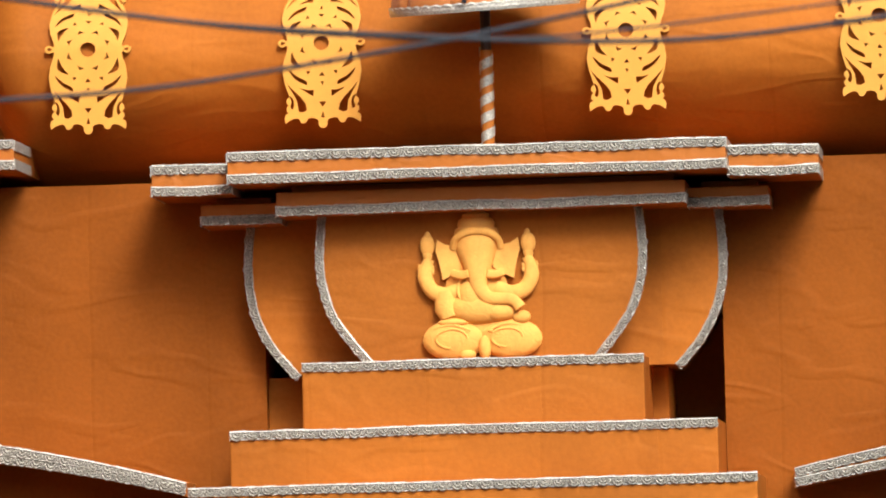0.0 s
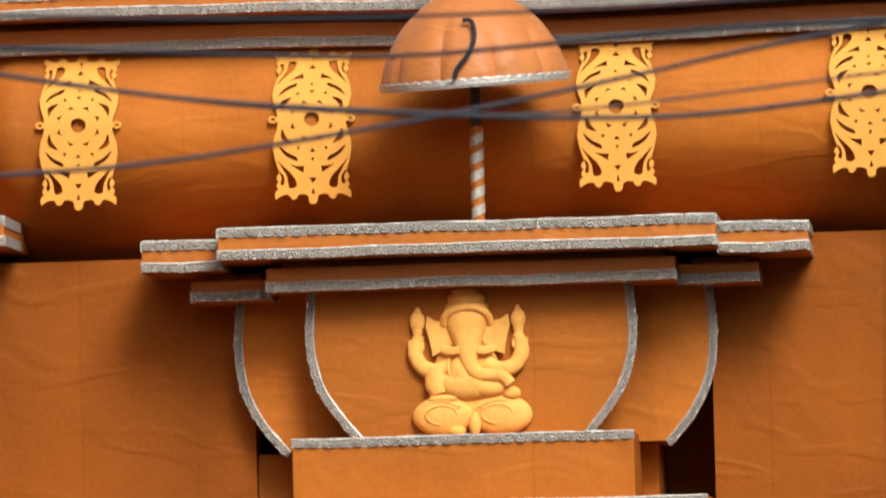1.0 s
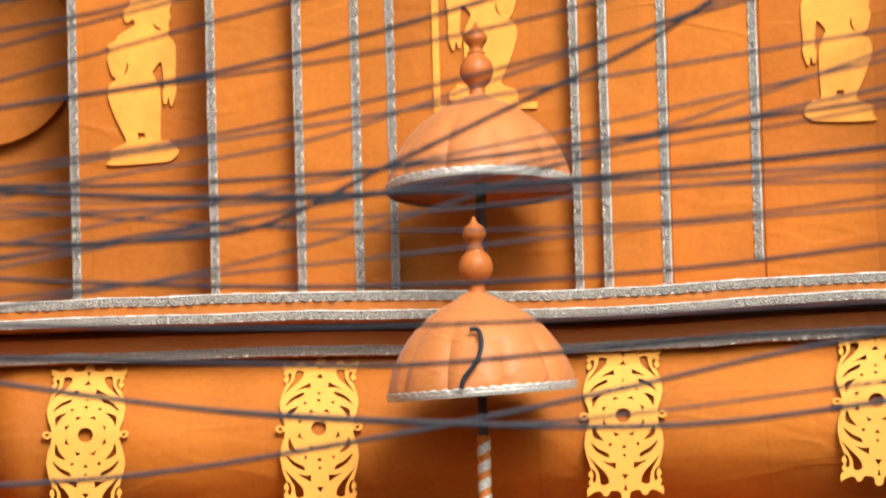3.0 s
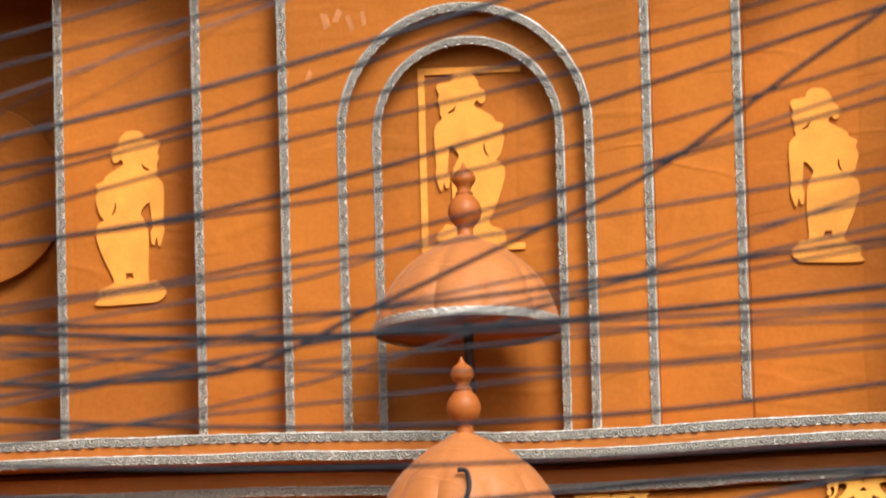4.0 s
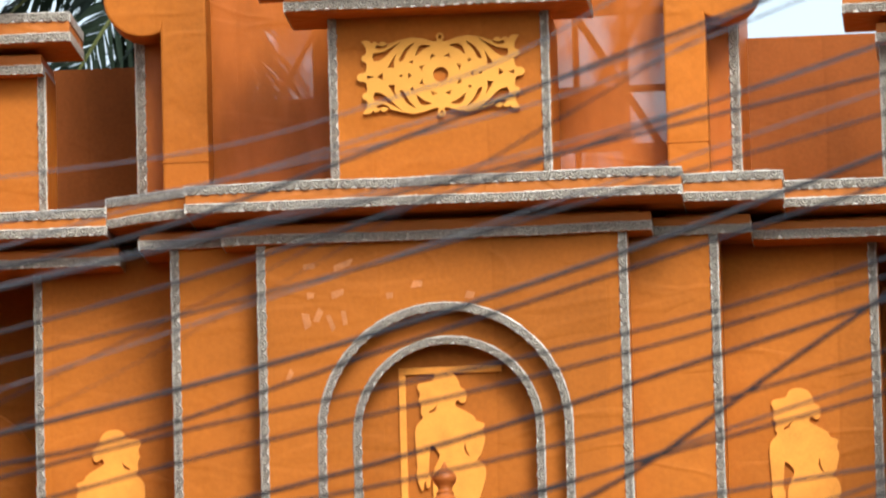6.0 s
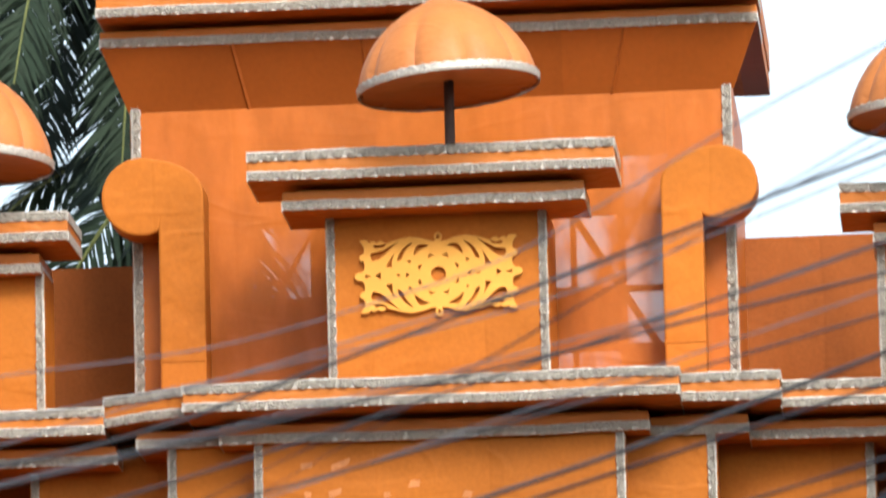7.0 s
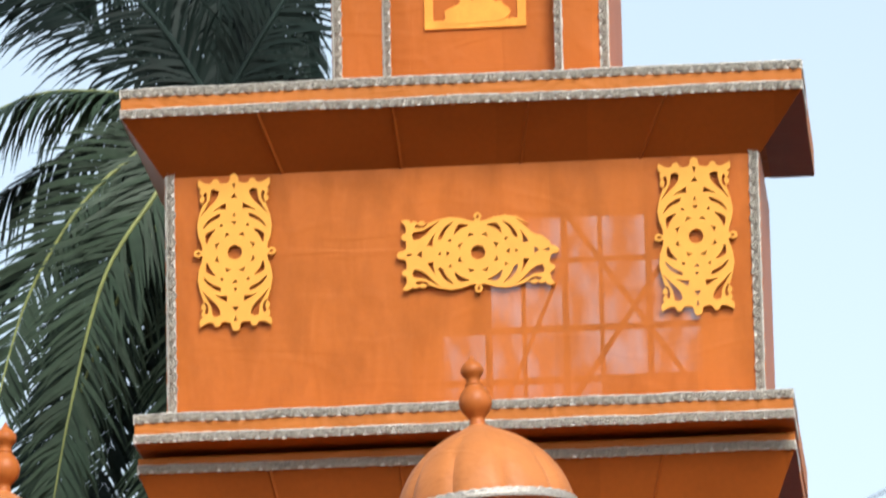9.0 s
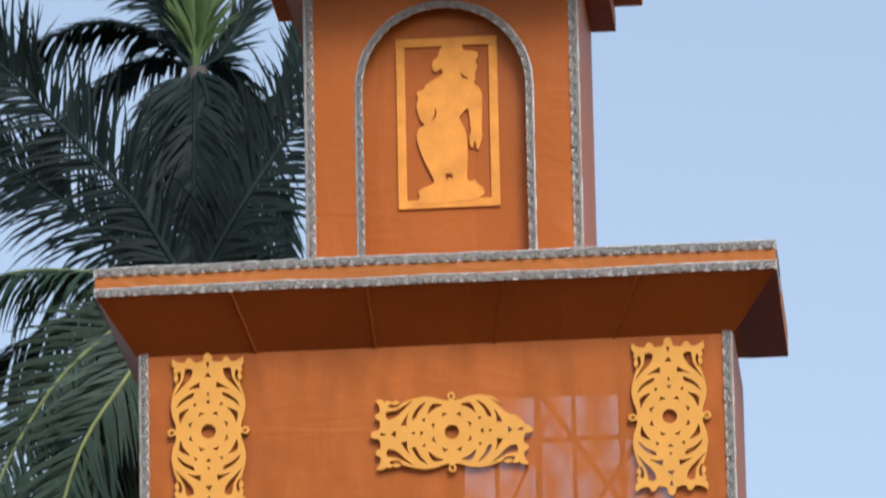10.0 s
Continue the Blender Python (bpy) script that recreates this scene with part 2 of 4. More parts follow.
def catmull(pts, n=6, closed=False):
    out, m = [], len(pts)
    P = [Vector(p) for p in pts]
    for i in range(m if closed else m - 1):
        a, b, c, d = (P[(i + k) % m] if closed else P[min(max(i + k, 0), m - 1)] for k in (-1, 0, 1, 2))
        for s in range(n):
            t = s / n
            out.append(tuple(0.5 * (2 * b + (c - a) * t + (2 * a - 5 * b + 4 * c - d) * t * t + (3 * b - a - 3 * c + d) * t ** 3)))
    if not closed:
        out.append(tuple(P[-1]))
    return out


def lace(name, path, parent, side=1, width=0.088, period=0.115):
    """A strip of silver lace along a path (x, y, z) on a face that looks to -y: a cord edge, half rosettes and beads. side: to which hand the scallops point."""
    P = [Vector(p) for p in path]
    lens = [0.0]
    for a, b in zip(P, P[1:]):
        lens.append(lens[-1] + (b - a).length)
    n = max(1, round(lens[-1] / period))

    def at(s):
        s = min(max(s, 0), lens[-1] - 1e-6)
        i = max(k for k in range(len(P) - 1) if lens[k] <= s + 1e-9)
        t = (P[i + 1] - P[i]).normalized()
        return P[i] + t * (s - lens[i]), t

    so, step, band, F = Soup(), lens[-1] / n, width * 0.86, Vector((0, -1, 0))
    for k in range(n):
        p0, t0 = at(k * step)
        p1, t1 = at((k + 1) * step)
        pm, tm = at((k + random.uniform(0.46, 0.54)) * step)
        c0, c1, cm = (side * t.cross(F).normalized() for t in (t0, t1, tm))
        o = 0.006
        # band with a raised, slightly wavy cord
        w0, w1 = random.uniform(-0.004, 0.003), random.uniform(-0.004, 0.003)
        so.add([p0 + F * o + c0 * w0, p1 + F * o + c1 * w1, p1 + c1 * 0.012 + F * (o + 0.009), p0 + c0 * 0.012 + F * (o + 0.009), p1 + c1 * 0.022 + F * o, p0 + c0 * 0.022 + F * o,
                p1 + c1 * band + F * (o + 0.002), p0 + c0 * band + F * (o + 0.002)], [(0, 1, 2, 3), (3, 2, 4, 5), (5, 4, 6, 7)])
        # fluted half rosette that hangs over the band's edge
        R = width * random.uniform(0.64, 0.74)
        sx = step * 0.49 / R
        seg, vs = 10, []
        rings = [(1.0, 0.002, 0.0), (0.88, 0.02, 0.008), (0.7, 0.002, 0.0), (0.5, 0.018, 0.006), (0.3, 0.0, 0.0), (0.0, 0.02, 0.0)]
        for rr, hh, flute in rings:
            for q in range(seg + 1):
                a = math.pi * q / seg
                vs.append(pm + tm * (math.cos(a) * R * rr * sx) + cm * (width * 0.24 + math.sin(a) * R * rr) + F * (o + hh + (flute if q % 2 else -flute)))
        so.add(vs, [(g * (seg + 1) + q, g * (seg + 1) + q + 1, (g + 1) * (seg + 1) + q + 1, (g + 1) * (seg + 1) + q) for g in range(5) for q in range(seg)])
        # beads along the cord
        for f in (0.2, 0.5, 0.8, 1.0):
            b0 = p0.lerp(p1, f) + cm * (width * (0.3 if f < 1 else 0.6))
            so.add([b0 + tm * 0.011 + F * o, b0 + cm * 0.011 + F * o, b0 - tm * 0.011 + F * o, b0 - cm * 0.011 + F * o, b0 + F * (o + 0.02)], [(0, 1, 4), (1, 2, 4), (2, 3, 4), (3, 0, 4)])
    return part(name, so, SILVER, parent, "silver foil lace strip")


def slab(owner, x0, x1, yf, yb, z0, z1, skew=(0, 0), trims=2, mat=None, name="slab", bend=None):
    """One straight length of a cornice, with lace along its top and bottom edge. bend: how far it sags at x."""
    n = max(2, int((x1 - x0) / 0.4))
    dip = bend or (lambda x: 0.0)

    def bar(so, xa, xb, ya, zl, zh):
        ks = [k / n for k in range(n + 1)] if bend else [0, 1]
        vs, fs = [], []
        for t in ks:
            x, y = xa + (xb - xa) * t, ya + skew[0] + (skew[1] - skew[0]) * t
            vs += [(x, y, zl + dip(x)), (x, yb, zl + dip(x)), (x, yb, zh + dip(x)), (x, y, zh + dip(x))]
        for k in range(len(ks) - 1):
            fs += [(4 * k + q, 4 * k + (q + 1) % 4, 4 * k + 4 + (q + 1) % 4, 4 * k + 4 + q)[::-1] for q in range(4)]
        m = len(vs) - 4
        so.add(vs, fs + [(0, 1, 2, 3), (m + 3, m + 2, m + 1, m)])

    s = Soup()
    if trims == 1:  # a lower course: a sunk neck above it
        bar(s, x0, x1, yf, z0, z1 - 0.06)
        bar(s, x0 + 0.1, x1 - 0.1, yf + 0.22, z1 - 0.06, z1)
    else:
        bar(s, x0, x1, yf, z0, z1)
    ob = part(name, s, mat or CLOTH_SLAB, owner, bevel=0.008)
    a, b = (x0, yf + skew[0]), (x1, yf + skew[1])

    def edge(z):
        pts = []
        for k in range(n + 1):
            t = k / n
            x = a[0] + (b[0] - a[0]) * t
            pts.append((x, a[1] + (b[1] - a[1]) * t, z + dip(x) + random.uniform(-0.008, 0.008)))
        return pts
    for xe, sg in ((x0, -1), (x1, 1)):  # the lace turns the corner
        so = Soup()
        q0 = yf + (skew[0] if sg < 0 else skew[1]) - 0.008
        for zz in ((z1, z0 + 0.082) if trims == 2 else (z0 + 0.082,)):
            so.box(min(xe, xe + sg * 0.008), max(xe, xe + sg * 0.008), q0, min(yb, q0 + 0.9), zz - 0.082 + dip(xe), zz + dip(xe))
        part("lace_return", so, SILVER, owner, "silver foil lace strip")
    if trims == 2:
        lace("lace", edge(z1 + 0.004), owner, 1)
    if trims >= 1:
        lace("lace", edge(z0 + 0.078), owner, 1)
    return ob


def spline_half(stations, n=5):
    return catmull([(h, z) for h, z in stations], n)

# ---- ground ----
g = Soup()
g.add([(-2500, -2500, 0), (2500, -2500, 0), (2500, 2500, 0), (-2500, 2500, 0)], [(0, 1, 2, 3)])
tagged(part("ground", g, EARTH), "worn dark asphalt ground round the gate", "ground", kind="structure")

# plain unseen blocks along the street, added to hold back low sky light
for name, box in (("wall_street_west", (-22, -9.5, -70, -3, 0, 15)), ("wall_street_east", (17, 29, -70, -3, 0, 14)), ("wall_street_end", (-9.4, 16.9, -76, -68, 0, 16))):
    s = Soup()
    s.box(*box)
    tagged(part(name, s, PLASTER), "unseen plain weathered plaster block, added to hold back low sky light", "wall", kind="structure")

# side wings out of view, added to cut the light on the front
for name, box in (("wall_wing_west", (-9, -3.85, -7.0, -0.36, 0, 11.5)), ("wall_wing_east", (4.6, 10, -1.6, -0.36, 0, 11.5))):
    s = Soup()
    s.box(*box)
    tagged(part(name, s, CLOTH), "unseen side wing in orange cloth, added to shade the front", "wall", kind="structure")

CX = 0.4  # the axis of the gate

# ---- lower front ----
s = Soup()
s.box(-9, -1.417, -0.35, 1.4, 0, 5.537)
s.box(2.256, 10, -0.35, 1.4, 0, 5.582)
s.box(-1.417, 2.256, 0.9, 1.4, 0, 5.5)
tagged(part("wall_lower", s, CLOTH_DARKER), "lower wall wrapped in orange cloth of a darker base colour", "wall", kind="structure")

# swelling band above it
s = Soup()
prof = catmull([(0.78, 5.3), (0.6, 5.5), (-0.15, 5.79), (-0.58, 6.12), (-0.73, 6.42), (-0.72, 6.7), (-0.6, 7.0), (-0.4, 7.28), (-0.2, 7.45)], 4)
xs = [-3.71, -3.69, -3.65, -3.58, -3.47, -3.3] + [-3.3 + 0.07 * i for i in range(1, 176)]
k0, m = len(s.v), len(prof)
for x in xs:
    e = math.sqrt(max(0.0, 1 - max(0.0, (-3.3 - x) / 0.42) ** 2))
    for y, z in prof:
        w = 0.012 * math.sin(x * 5.1) * math.sin(z * 2 + x) + 0.05 * max(0.0, 6.15 - z) * math.sin(x * 15 + 2 * math.sin(x * 2.3)) * math.sin(x * 1.7 + 0.6) ** 2  # pleats where it is gathered below
        lean = 0.25 * max(0.0, 6.7 - z) ** 1.5 * max(0.0, (-3.1 - x) / 0.61)
        s.v.append((x + lean, 0.5 + (y - 0.5) * (0.25 + 0.75 * e) + w, z))
for i in range(len(xs) - 1):
    for j in range(m - 1):
        a = i * m + j
        s.f.append((a, a + m, a + m + 1, a + 1))
s.box(-3.6, 9, 0.91, 1.2, 5.3, 7.5)
tagged(part("wall_swelling", s, CLOTH, smooth=True), "swelling orange cloth band round the gate", "wall", kind="structure")
s = Soup()
s.box(-9, -3.4, 0.9, 1.3, 5.3, 7.3)
tagged(part("wall_recess", s, CLOTH), "recessed orange cloth wall in shade", "wall", kind="structure")
side = thing("side_cornice", "orange cloth cornice with silver lace edges", "cornice")
slab(side, -6.0, -3.29, -1.2, 0.9, 5.63, 5.86)


# ---- shrine with the elephant-headed figure ----
def vase(owner, name, half, yf, yb, lift=0.0):
    """A board with swelling sides and lace down both."""
    h = spline_half(half)
    left = [(CX - 0.015 - w, z) for w, z in h]
    right = [(CX - 0.015 + w, z) for w, z in h]
    so = Soup()
    so.plate(left + right[::-1], yf, yb)
    part(name, so, CLOTH, owner)
    lace("lace", [(x + 0.002, yf - 0.002, z) for x, z in left], owner, 1, 0.08)
    lace("lace", [(x - 0.002, yf - 0.002, z) for x, z in right], owner, -1, 0.08)


shrine = thing("shrine", "orange cloth shrine with vase-shaped sides and silver lace", "shrine")
vase(shrine, "back_panel", [(1.83, 5.2), (1.865, 4.8), (1.82, 4.45), (1.68, 4.17), (1.49, 3.95)], -0.6, 0.89)
vase(shrine, "front_panel", [(1.22, 5.2), (1.25, 4.8), (1.18, 4.45), (1.035, 4.22), (0.855, 4.0)], -1.0, -0.6)
for (x0, x1, yf, z0, z1) in ((-1.42, 1.8, -0.2, 3.4, 3.947), (-1.03, 1.67, -1.3, 3.4, 4.01), (-1.58, 2.25, -1.6, 2.9, 3.48), (-1.88, 2.56, -1.9, 0.0, 3.04)):
    s = Soup()
    s.box(x0, x1, yf, 0.89, z0, z1)
    part("step", s, CLOTH, shrine, bevel=0.015)
    if yf < -1:
        lace("lace", [(x0 + (x1 - x0) * k / 8, yf, z1 + 0.006 + random.uniform(-0.005, 0.005)) for k in range(9)], shrine, 1, 0.085)

cor = thing("shrine_cornice", "stepped orange cornice with silver lace over the shrine", "cornice")
slab(cor, -1.55, 2.37, -1.55, 0.4, 5.43, 5.675)
slab(cor, -2.19, -1.552, -1.25, 0.4, 5.37, 5.615)
slab(cor, 2.372, 3.08, -1.25, 0.4, 5.385, 5.62)
slab(cor, -1.2, 2.03, -1.28, 0.4, 5.185, 5.428, trims=1)
slab(cor, -1.84, -1.202, -0.95, 0.4, 5.14, 5.368, trims=1)
slab(cor, 2.032, 2.67, -0.95, 0.4, 5.17, 5.383, trims=1)

# arched ledges of the side gates
for sgn, xa, xb, za, zb in ((-1, -5.57, -2.014, 3.626, 3.093), (1, 2.807, 6.383, 3.073, 3.498)):
    ledge = thing("arched_ledge", "curved orange ledge edged with silver lace", "ledge")
    s, top, bot = Soup(), [], []
    for i in range(19):
        t = i / 18
        x = xa + (xb - xa) * t
        q = t if sgn < 0 else 1 - t
        z = (za if sgn < 0 else zb) - abs(zb - za) * (q ** 1.9)
        top.append((x, z + 0.02))
        bot.append((x, z - (0.19 if sgn < 0 else 0.24) + 0.1 * q))
    s.plate(bot + top[::-1], -0.9, -0.35)
    part("slab", s, CLOTH_SLAB, ledge)
    lace("lace", [(x, -0.902, z) for x, z in top], ledge, 1)
    lace("lace", [(x, -0.902, z + 0.08) for x, z in bot], ledge, 1)


def ganesh():
    """A shallow relief figure seated cross-legged, in one mesh."""
    so = Soup()
    X = lambda a: 0.365 + a
    # head tapering into the trunk, which swings to one side, and a tiered cap
    so.tube(catmull([(X(-0.01), -1.04, 5.0), (X(-0.01), -1.07, 4.9), (X(-0.005), -1.1, 4.8), (X(0.0), -1.15, 4.68), (X(0.01), -1.18, 4.58), (X(0.07), -1.2, 4.5), (X(0.17), -1.2, 4.485), (X(0.27), -1.2, 4.475), (X(0.33), -1.2, 4.41)], 3),
            [0.16, 0.168, 0.172, 0.17, 0.162, 0.15, 0.135, 0.12, 0.104, 0.09, 0.08, 0.072, 0.066, 0.061, 0.058, 0.056, 0.054, 0.052, 0.05, 0.049, 0.048, 0.047, 0.046, 0.048, 0.05], 14)
    so.lathe([(0.13, 0.0), (0.165, 0.015), (0.178, 0.05), (0.166, 0.085), (0.145, 0.095), (0.15, 0.125), (0.135, 0.16), (0.105, 0.175), (0.108, 0.2), (0.07, 0.215), (0.05, 0.24), (0.03, 0.26), (0.0, 0.265)], 24, at=(X(-0.01), -1.04, 4.965))
    for d in (-1, 1):
        ear = [(0.1, 4.95), (0.2, 4.92), (0.26, 4.93), (0.32, 4.97), (0.335, 4.88), (0.31, 4.8), (0.29, 4.7), (0.285, 4.65), (0.2, 4.69), (0.12, 4.74)]
        so.plate([(X(d * a), z) for a, z in (ear if d < 0 else ear[::-1])], -1.1, -1.03)
        # raised arm with a bangle and what it holds
        so.tube(catmull([(X(d * 0.13), -1.08, 4.58), (X(d * 0.25), -1.08, 4.53), (X(d * 0.36), -1.08, 4.56), (X(d * 0.42), -1.08, 4.66), (X(d * 0.41), -1.08, 4.76), (X(d * 0.385), -1.08, 4.82)], 4), [0.064] * 8 + [0.06] * 6 + [0.055, 0.052, 0.048, 0.046, 0.044, 0.042, 0.04], 12)
        for h in (0.0, 0.03):
            so.tube([(X(d * 0.35), -1.08, 4.715 + h), (X(d * 0.475), -1.08, 4.73 + h)], 0.02, 8)
        so.blob((X(d * 0.4), -1.08, 4.925), (0.06, 0.05, 0.085))
        so.blob((X(d * 0.395), -1.08, 4.99), (0.028, 0.035, 0.05))
        so.blob((X(d * 0.4), -1.08, 4.85), (0.04, 0.04, 0.05))
        so.tube(catmull([(X(d * 0.2), -1.14, 4.7), (X(d * 0.13), -1.18, 4.68), (X(d * 0.07), -1.2, 4.69)], 4), 0.035, 8)
        # folded leg with two folds of cloth
        so.blob((X(0.02 + d * 0.225), -1.08, 4.172), (0.25, 0.12, 0.162))
        so.box(min(X(0), X(d * 0.2)), max(X(0), X(d * 0.2)), -1.12, -1.0, 4.2, 4.33)
        so.tube(catmull([(X(d * 0.36), -1.145, 4.26), (X(d * 0.22), -1.172, 4.29), (X(d * 0.07), -1.17, 4.24)], 5), 0.012, 8)
        so.tube(catmull([(X(d * 0.38), -1.135, 4.14), (X(d * 0.22), -1.172, 4.17), (X(d * 0.09), -1.18, 4.24)], 5), 0.011, 8)
        so.tube(catmull([(X(d * 0.3), -1.145, 4.09), (X(d * 0.18), -1.172, 4.1), (X(d * 0.1), -1.17, 4.16)], 5), 0.011, 8)
    so.blob((X(-0.02), -1.03, 4.58), (0.25, 0.11, 0.2))
    so.tube(catmull([(X(-0.13), -1.13, 4.7), (X(-0.16), -1.155, 4.55), (X(-0.08), -1.2, 4.42), (X(0.1), -1.21, 4.38), (X(0.22), -1.18, 4.36)], 4), 0.013, 8)
    so.blob((X(-0.05), -1.1, 4.5), (0.12, 0.13, 0.16))
    so.blob((X(0.0), -1.1, 4.42), (0.24, 0.14, 0.13))
    so.blob((X(0.15), -1.1, 4.39), (0.17, 0.13, 0.085))
    so.tube([(X(-0.27), -1.08, 4.55), (X(-0.26), -1.1, 4.42), (X(-0.23), -1.12, 4.34)], [0.08, 0.095, 0.07], 12)
    so.blob((X(-0.2), -1.12, 4.31), (0.13, 0.07, 0.035))
    so.blob((X(0.335), -1.12, 4.34), (0.075, 0.07, 0.055))
    so.blob((X(0.04), -1.16, 4.1), (0.05, 0.08, 0.1))
    so.blob((X(-0.1), -1.14, 4.05), (0.07, 0.08, 0.045))
    for dx, dz, rr in ((-0.2, 4.2, 0.1), (0.2, 4.2, 0.1)):  # folds round the knees
        so.tube([(X(dx * 1.1 + rr * 1.25 * math.cos(q * 0.42)), -1.19, dz - 0.02 + rr * 0.75 * math.sin(q * 0.42)) for q in range(12)], 0.009, 6)
    so.tube(catmull([(X(-0.19), -1.1, 4.9), (X(-0.175), -1.15, 4.96), (X(-0.1), -1.2, 5.01), (X(0.0), -1.22, 5.025), (X(0.1), -1.2, 5.01), (X(0.165), -1.15, 4.96), (X(0.18), -1.1, 4.9)], 3), 0.03, 10)  # rolled brim of the cap
    so.v = [(v[0], -1.0 + (v[1] + 1.0) * 0.6, v[2]) for v in so.v]
    return tagged(part("elephant_statue", so, GANESH, smooth=True), "yellow relief statue of a seated elephant-headed figure", "statue")


ganesh()


# ---- domes on poles ----
def dome(label, at, r, h, tilt, pole_to, spiral=False, lean=None):
    """A cloth umbrella dome with lace rim, turned finial and pole."""
    ob = thing("umbrella_dome", label, "dome", "umbrella domes", at=(0, 0, 0))
    so = Soup()
    prof = catmull([(r, 0.0), (r * 0.985, h * 0.14), (r * 0.9, h * 0.36), (r * 0.72, h * 0.62), (r * 0.44, h * 0.84), (r * 0.2, h * 0.96), (r * 0.09, h * 1.02)], 4)
    so.lathe(prof, 80, 10, 0.05)
    m = Matrix.Translation(at) @ pose(0, 0, 0, *tilt)
    canopy = part("canopy", so, DOME_CLOTH, ob, smooth=True)
    canopy.matrix_basis = m
    so = Soup()
    so.lathe([(r * 0.985, 0.01), (r * 0.95, 0.03), (0.02, 0.06)], 48)
    lin = part("lining", so, DOME_CLOTH, ob, "shaded orange cloth lining", True)
    lin.matrix_basis = m
    # rim lace round the edge
    so, n = Soup(), 48
    for j in range(n):
        a0, a1 = 2 * math.pi * j / n, 2 * math.pi * (j + 1) / n
        am = (a0 + a1) / 2
        q = r + 0.006
        P = lambda a, z, o=0.0: ((q + o) * math.cos(a), (q + o) * math.sin(a), z)
        so.add([P(a0, -0.012), P(a1, -0.012), P(a1, 0.012, 0.006), P(a0, 0.012, 0.006), P(a1, 0.055, 0.001), P(a0, 0.055, 0.001)], [(0, 1, 2, 3), (3, 2, 4, 5)])
        w = (a1 - a0) * 0.47
        arc = [(am + w * math.cos(math.pi * k / 6), 0.04 + 0.022 * math.sin(math.pi * k / 6)) for k in range(7)]
        arc2 = [(am + 0.6 * w * math.cos(math.pi * k / 6), 0.036 + 0.014 * math.sin(math.pi * k / 6)) for k in range(7)]
        so.add([P(a, z, 0.002) for a, z in arc] + [P(a, z, 0.009) for a, z in arc2] + [P(am, 0.04, 0.008)],
               [(k, k + 1, k + 8, k + 7) for k in range(6)] + [(7 + k, 8 + k, 14) for k in range(6)])
    rim = part("rim_lace", so, SILVER, ob, "silver foil lace rim")
    rim.matrix_basis = m
    so = Soup()
    so.lathe(catmull([(0.075, h * 0.98), (0.062, h + 0.05), (0.07, h + 0.08), (0.118, h + 0.14), (0.135, h + 0.21), (0.115, h + 0.28), (0.07, h + 0.335), (0.072, h + 0.355), (0.055, h + 0.375),
                      (0.062, h + 0.41), (0.09, h + 0.45), (0.092, h + 0.49), (0.066, h + 0.53), (0.034, h + 0.555), (0.014, h + 0.59), (0.003, h + 0.61)], 3), 24)
    fi = part("finial", so, FINIAL_CLAY, ob, "turned orange finial of two balls", True)
    fi.matrix_basis = Matrix.Translation(at) @ pose(0, 0, 0, *(lean or tilt))
    so = Soup()
    x, y, z = at
    so.tube([(x, y, pole_to), (x, y, z + 0.08)], 0.042, 12)
    pl = part("pole", so, POLE, ob, "dark pole", True)
    if spiral:
        so = Soup()
        so.tube([(x, y, pole_to), (x, y, pole_to + (z - pole_to) * 0.7)], 0.05, 14)
        part("pole_sleeve", so, CLOTH_SLAB, ob, "orange cloth sleeve", True)
        so = Soup()
        L = (z - pole_to) * 0.7
        prev = None
        for k in range(0, 97):
            t = k / 96
            a = t * 2 * math.pi * 5.5
            c = Vector((x, y, pole_to + L * t))
            d = Vector((math.cos(a), math.sin(a), 0)) * 0.055
            cur = (c + d - Vector((0, 0, 0.04)), c + d + Vector((0, 0, 0.04)))
            if prev:
                so.add([prev[0], cur[0], cur[1], prev[1]], [(0, 1, 2, 3)])
            prev = cur
        part("pole_lace", so, SILVER, ob, "silver lace wound round the pole")
    return ob


d1 = dome("orange cloth umbrella dome on a lace-wound pole", (0.51, -1.5, 6.75), 0.74, 0.79, (5.5, -2.4, 0), 5.65, spiral=True, lean=(5.5, -0.9, 0))
dome("orange cloth umbrella dome in front of the arched niche", (0.5, -1.0, 8.42), 0.74, 0.76, (-4, -0.5, 0), 7.68)
dome("orange cloth umbrella dome over the middle kiosk", (0.67, -1.0, 14.44), 0.735, 0.74, (0, -4.4, 0), 13.98)
dome("orange cloth umbrella dome over a corner kiosk", (-3.41, -0.3, 14.11), 0.75, 0.83, (0, 2.5, 0), 13.69)
dome("orange cloth umbrella dome over a corner kiosk", (4.62, -0.3, 14.16), 0.75, 0.83, (0, 1, 0), 13.65)
# dark rope lying over the lowest dome
s = Soup()
rope_line = catmull([(0.475, 7.2), (0.545, 7.19), (0.57, 7.06), (0.525, 6.93), (0.435, 6.81), (0.41, 6.73)], 5)
span = lambda z: 0.76 * math.sqrt(max(0.05, 1 - (max(0.0, z + 0.06 - 6.75) / 0.84) ** 2))
s.tube([(x, -1.53 - math.sqrt(max(0.02, span(z) ** 2 - (x - 0.51) ** 2)), z) for x, z in rope_line], 0.018, 8)
tagged(part("rope", s, CABLE, smooth=True), "dark rope hanging over the dome", "rope")


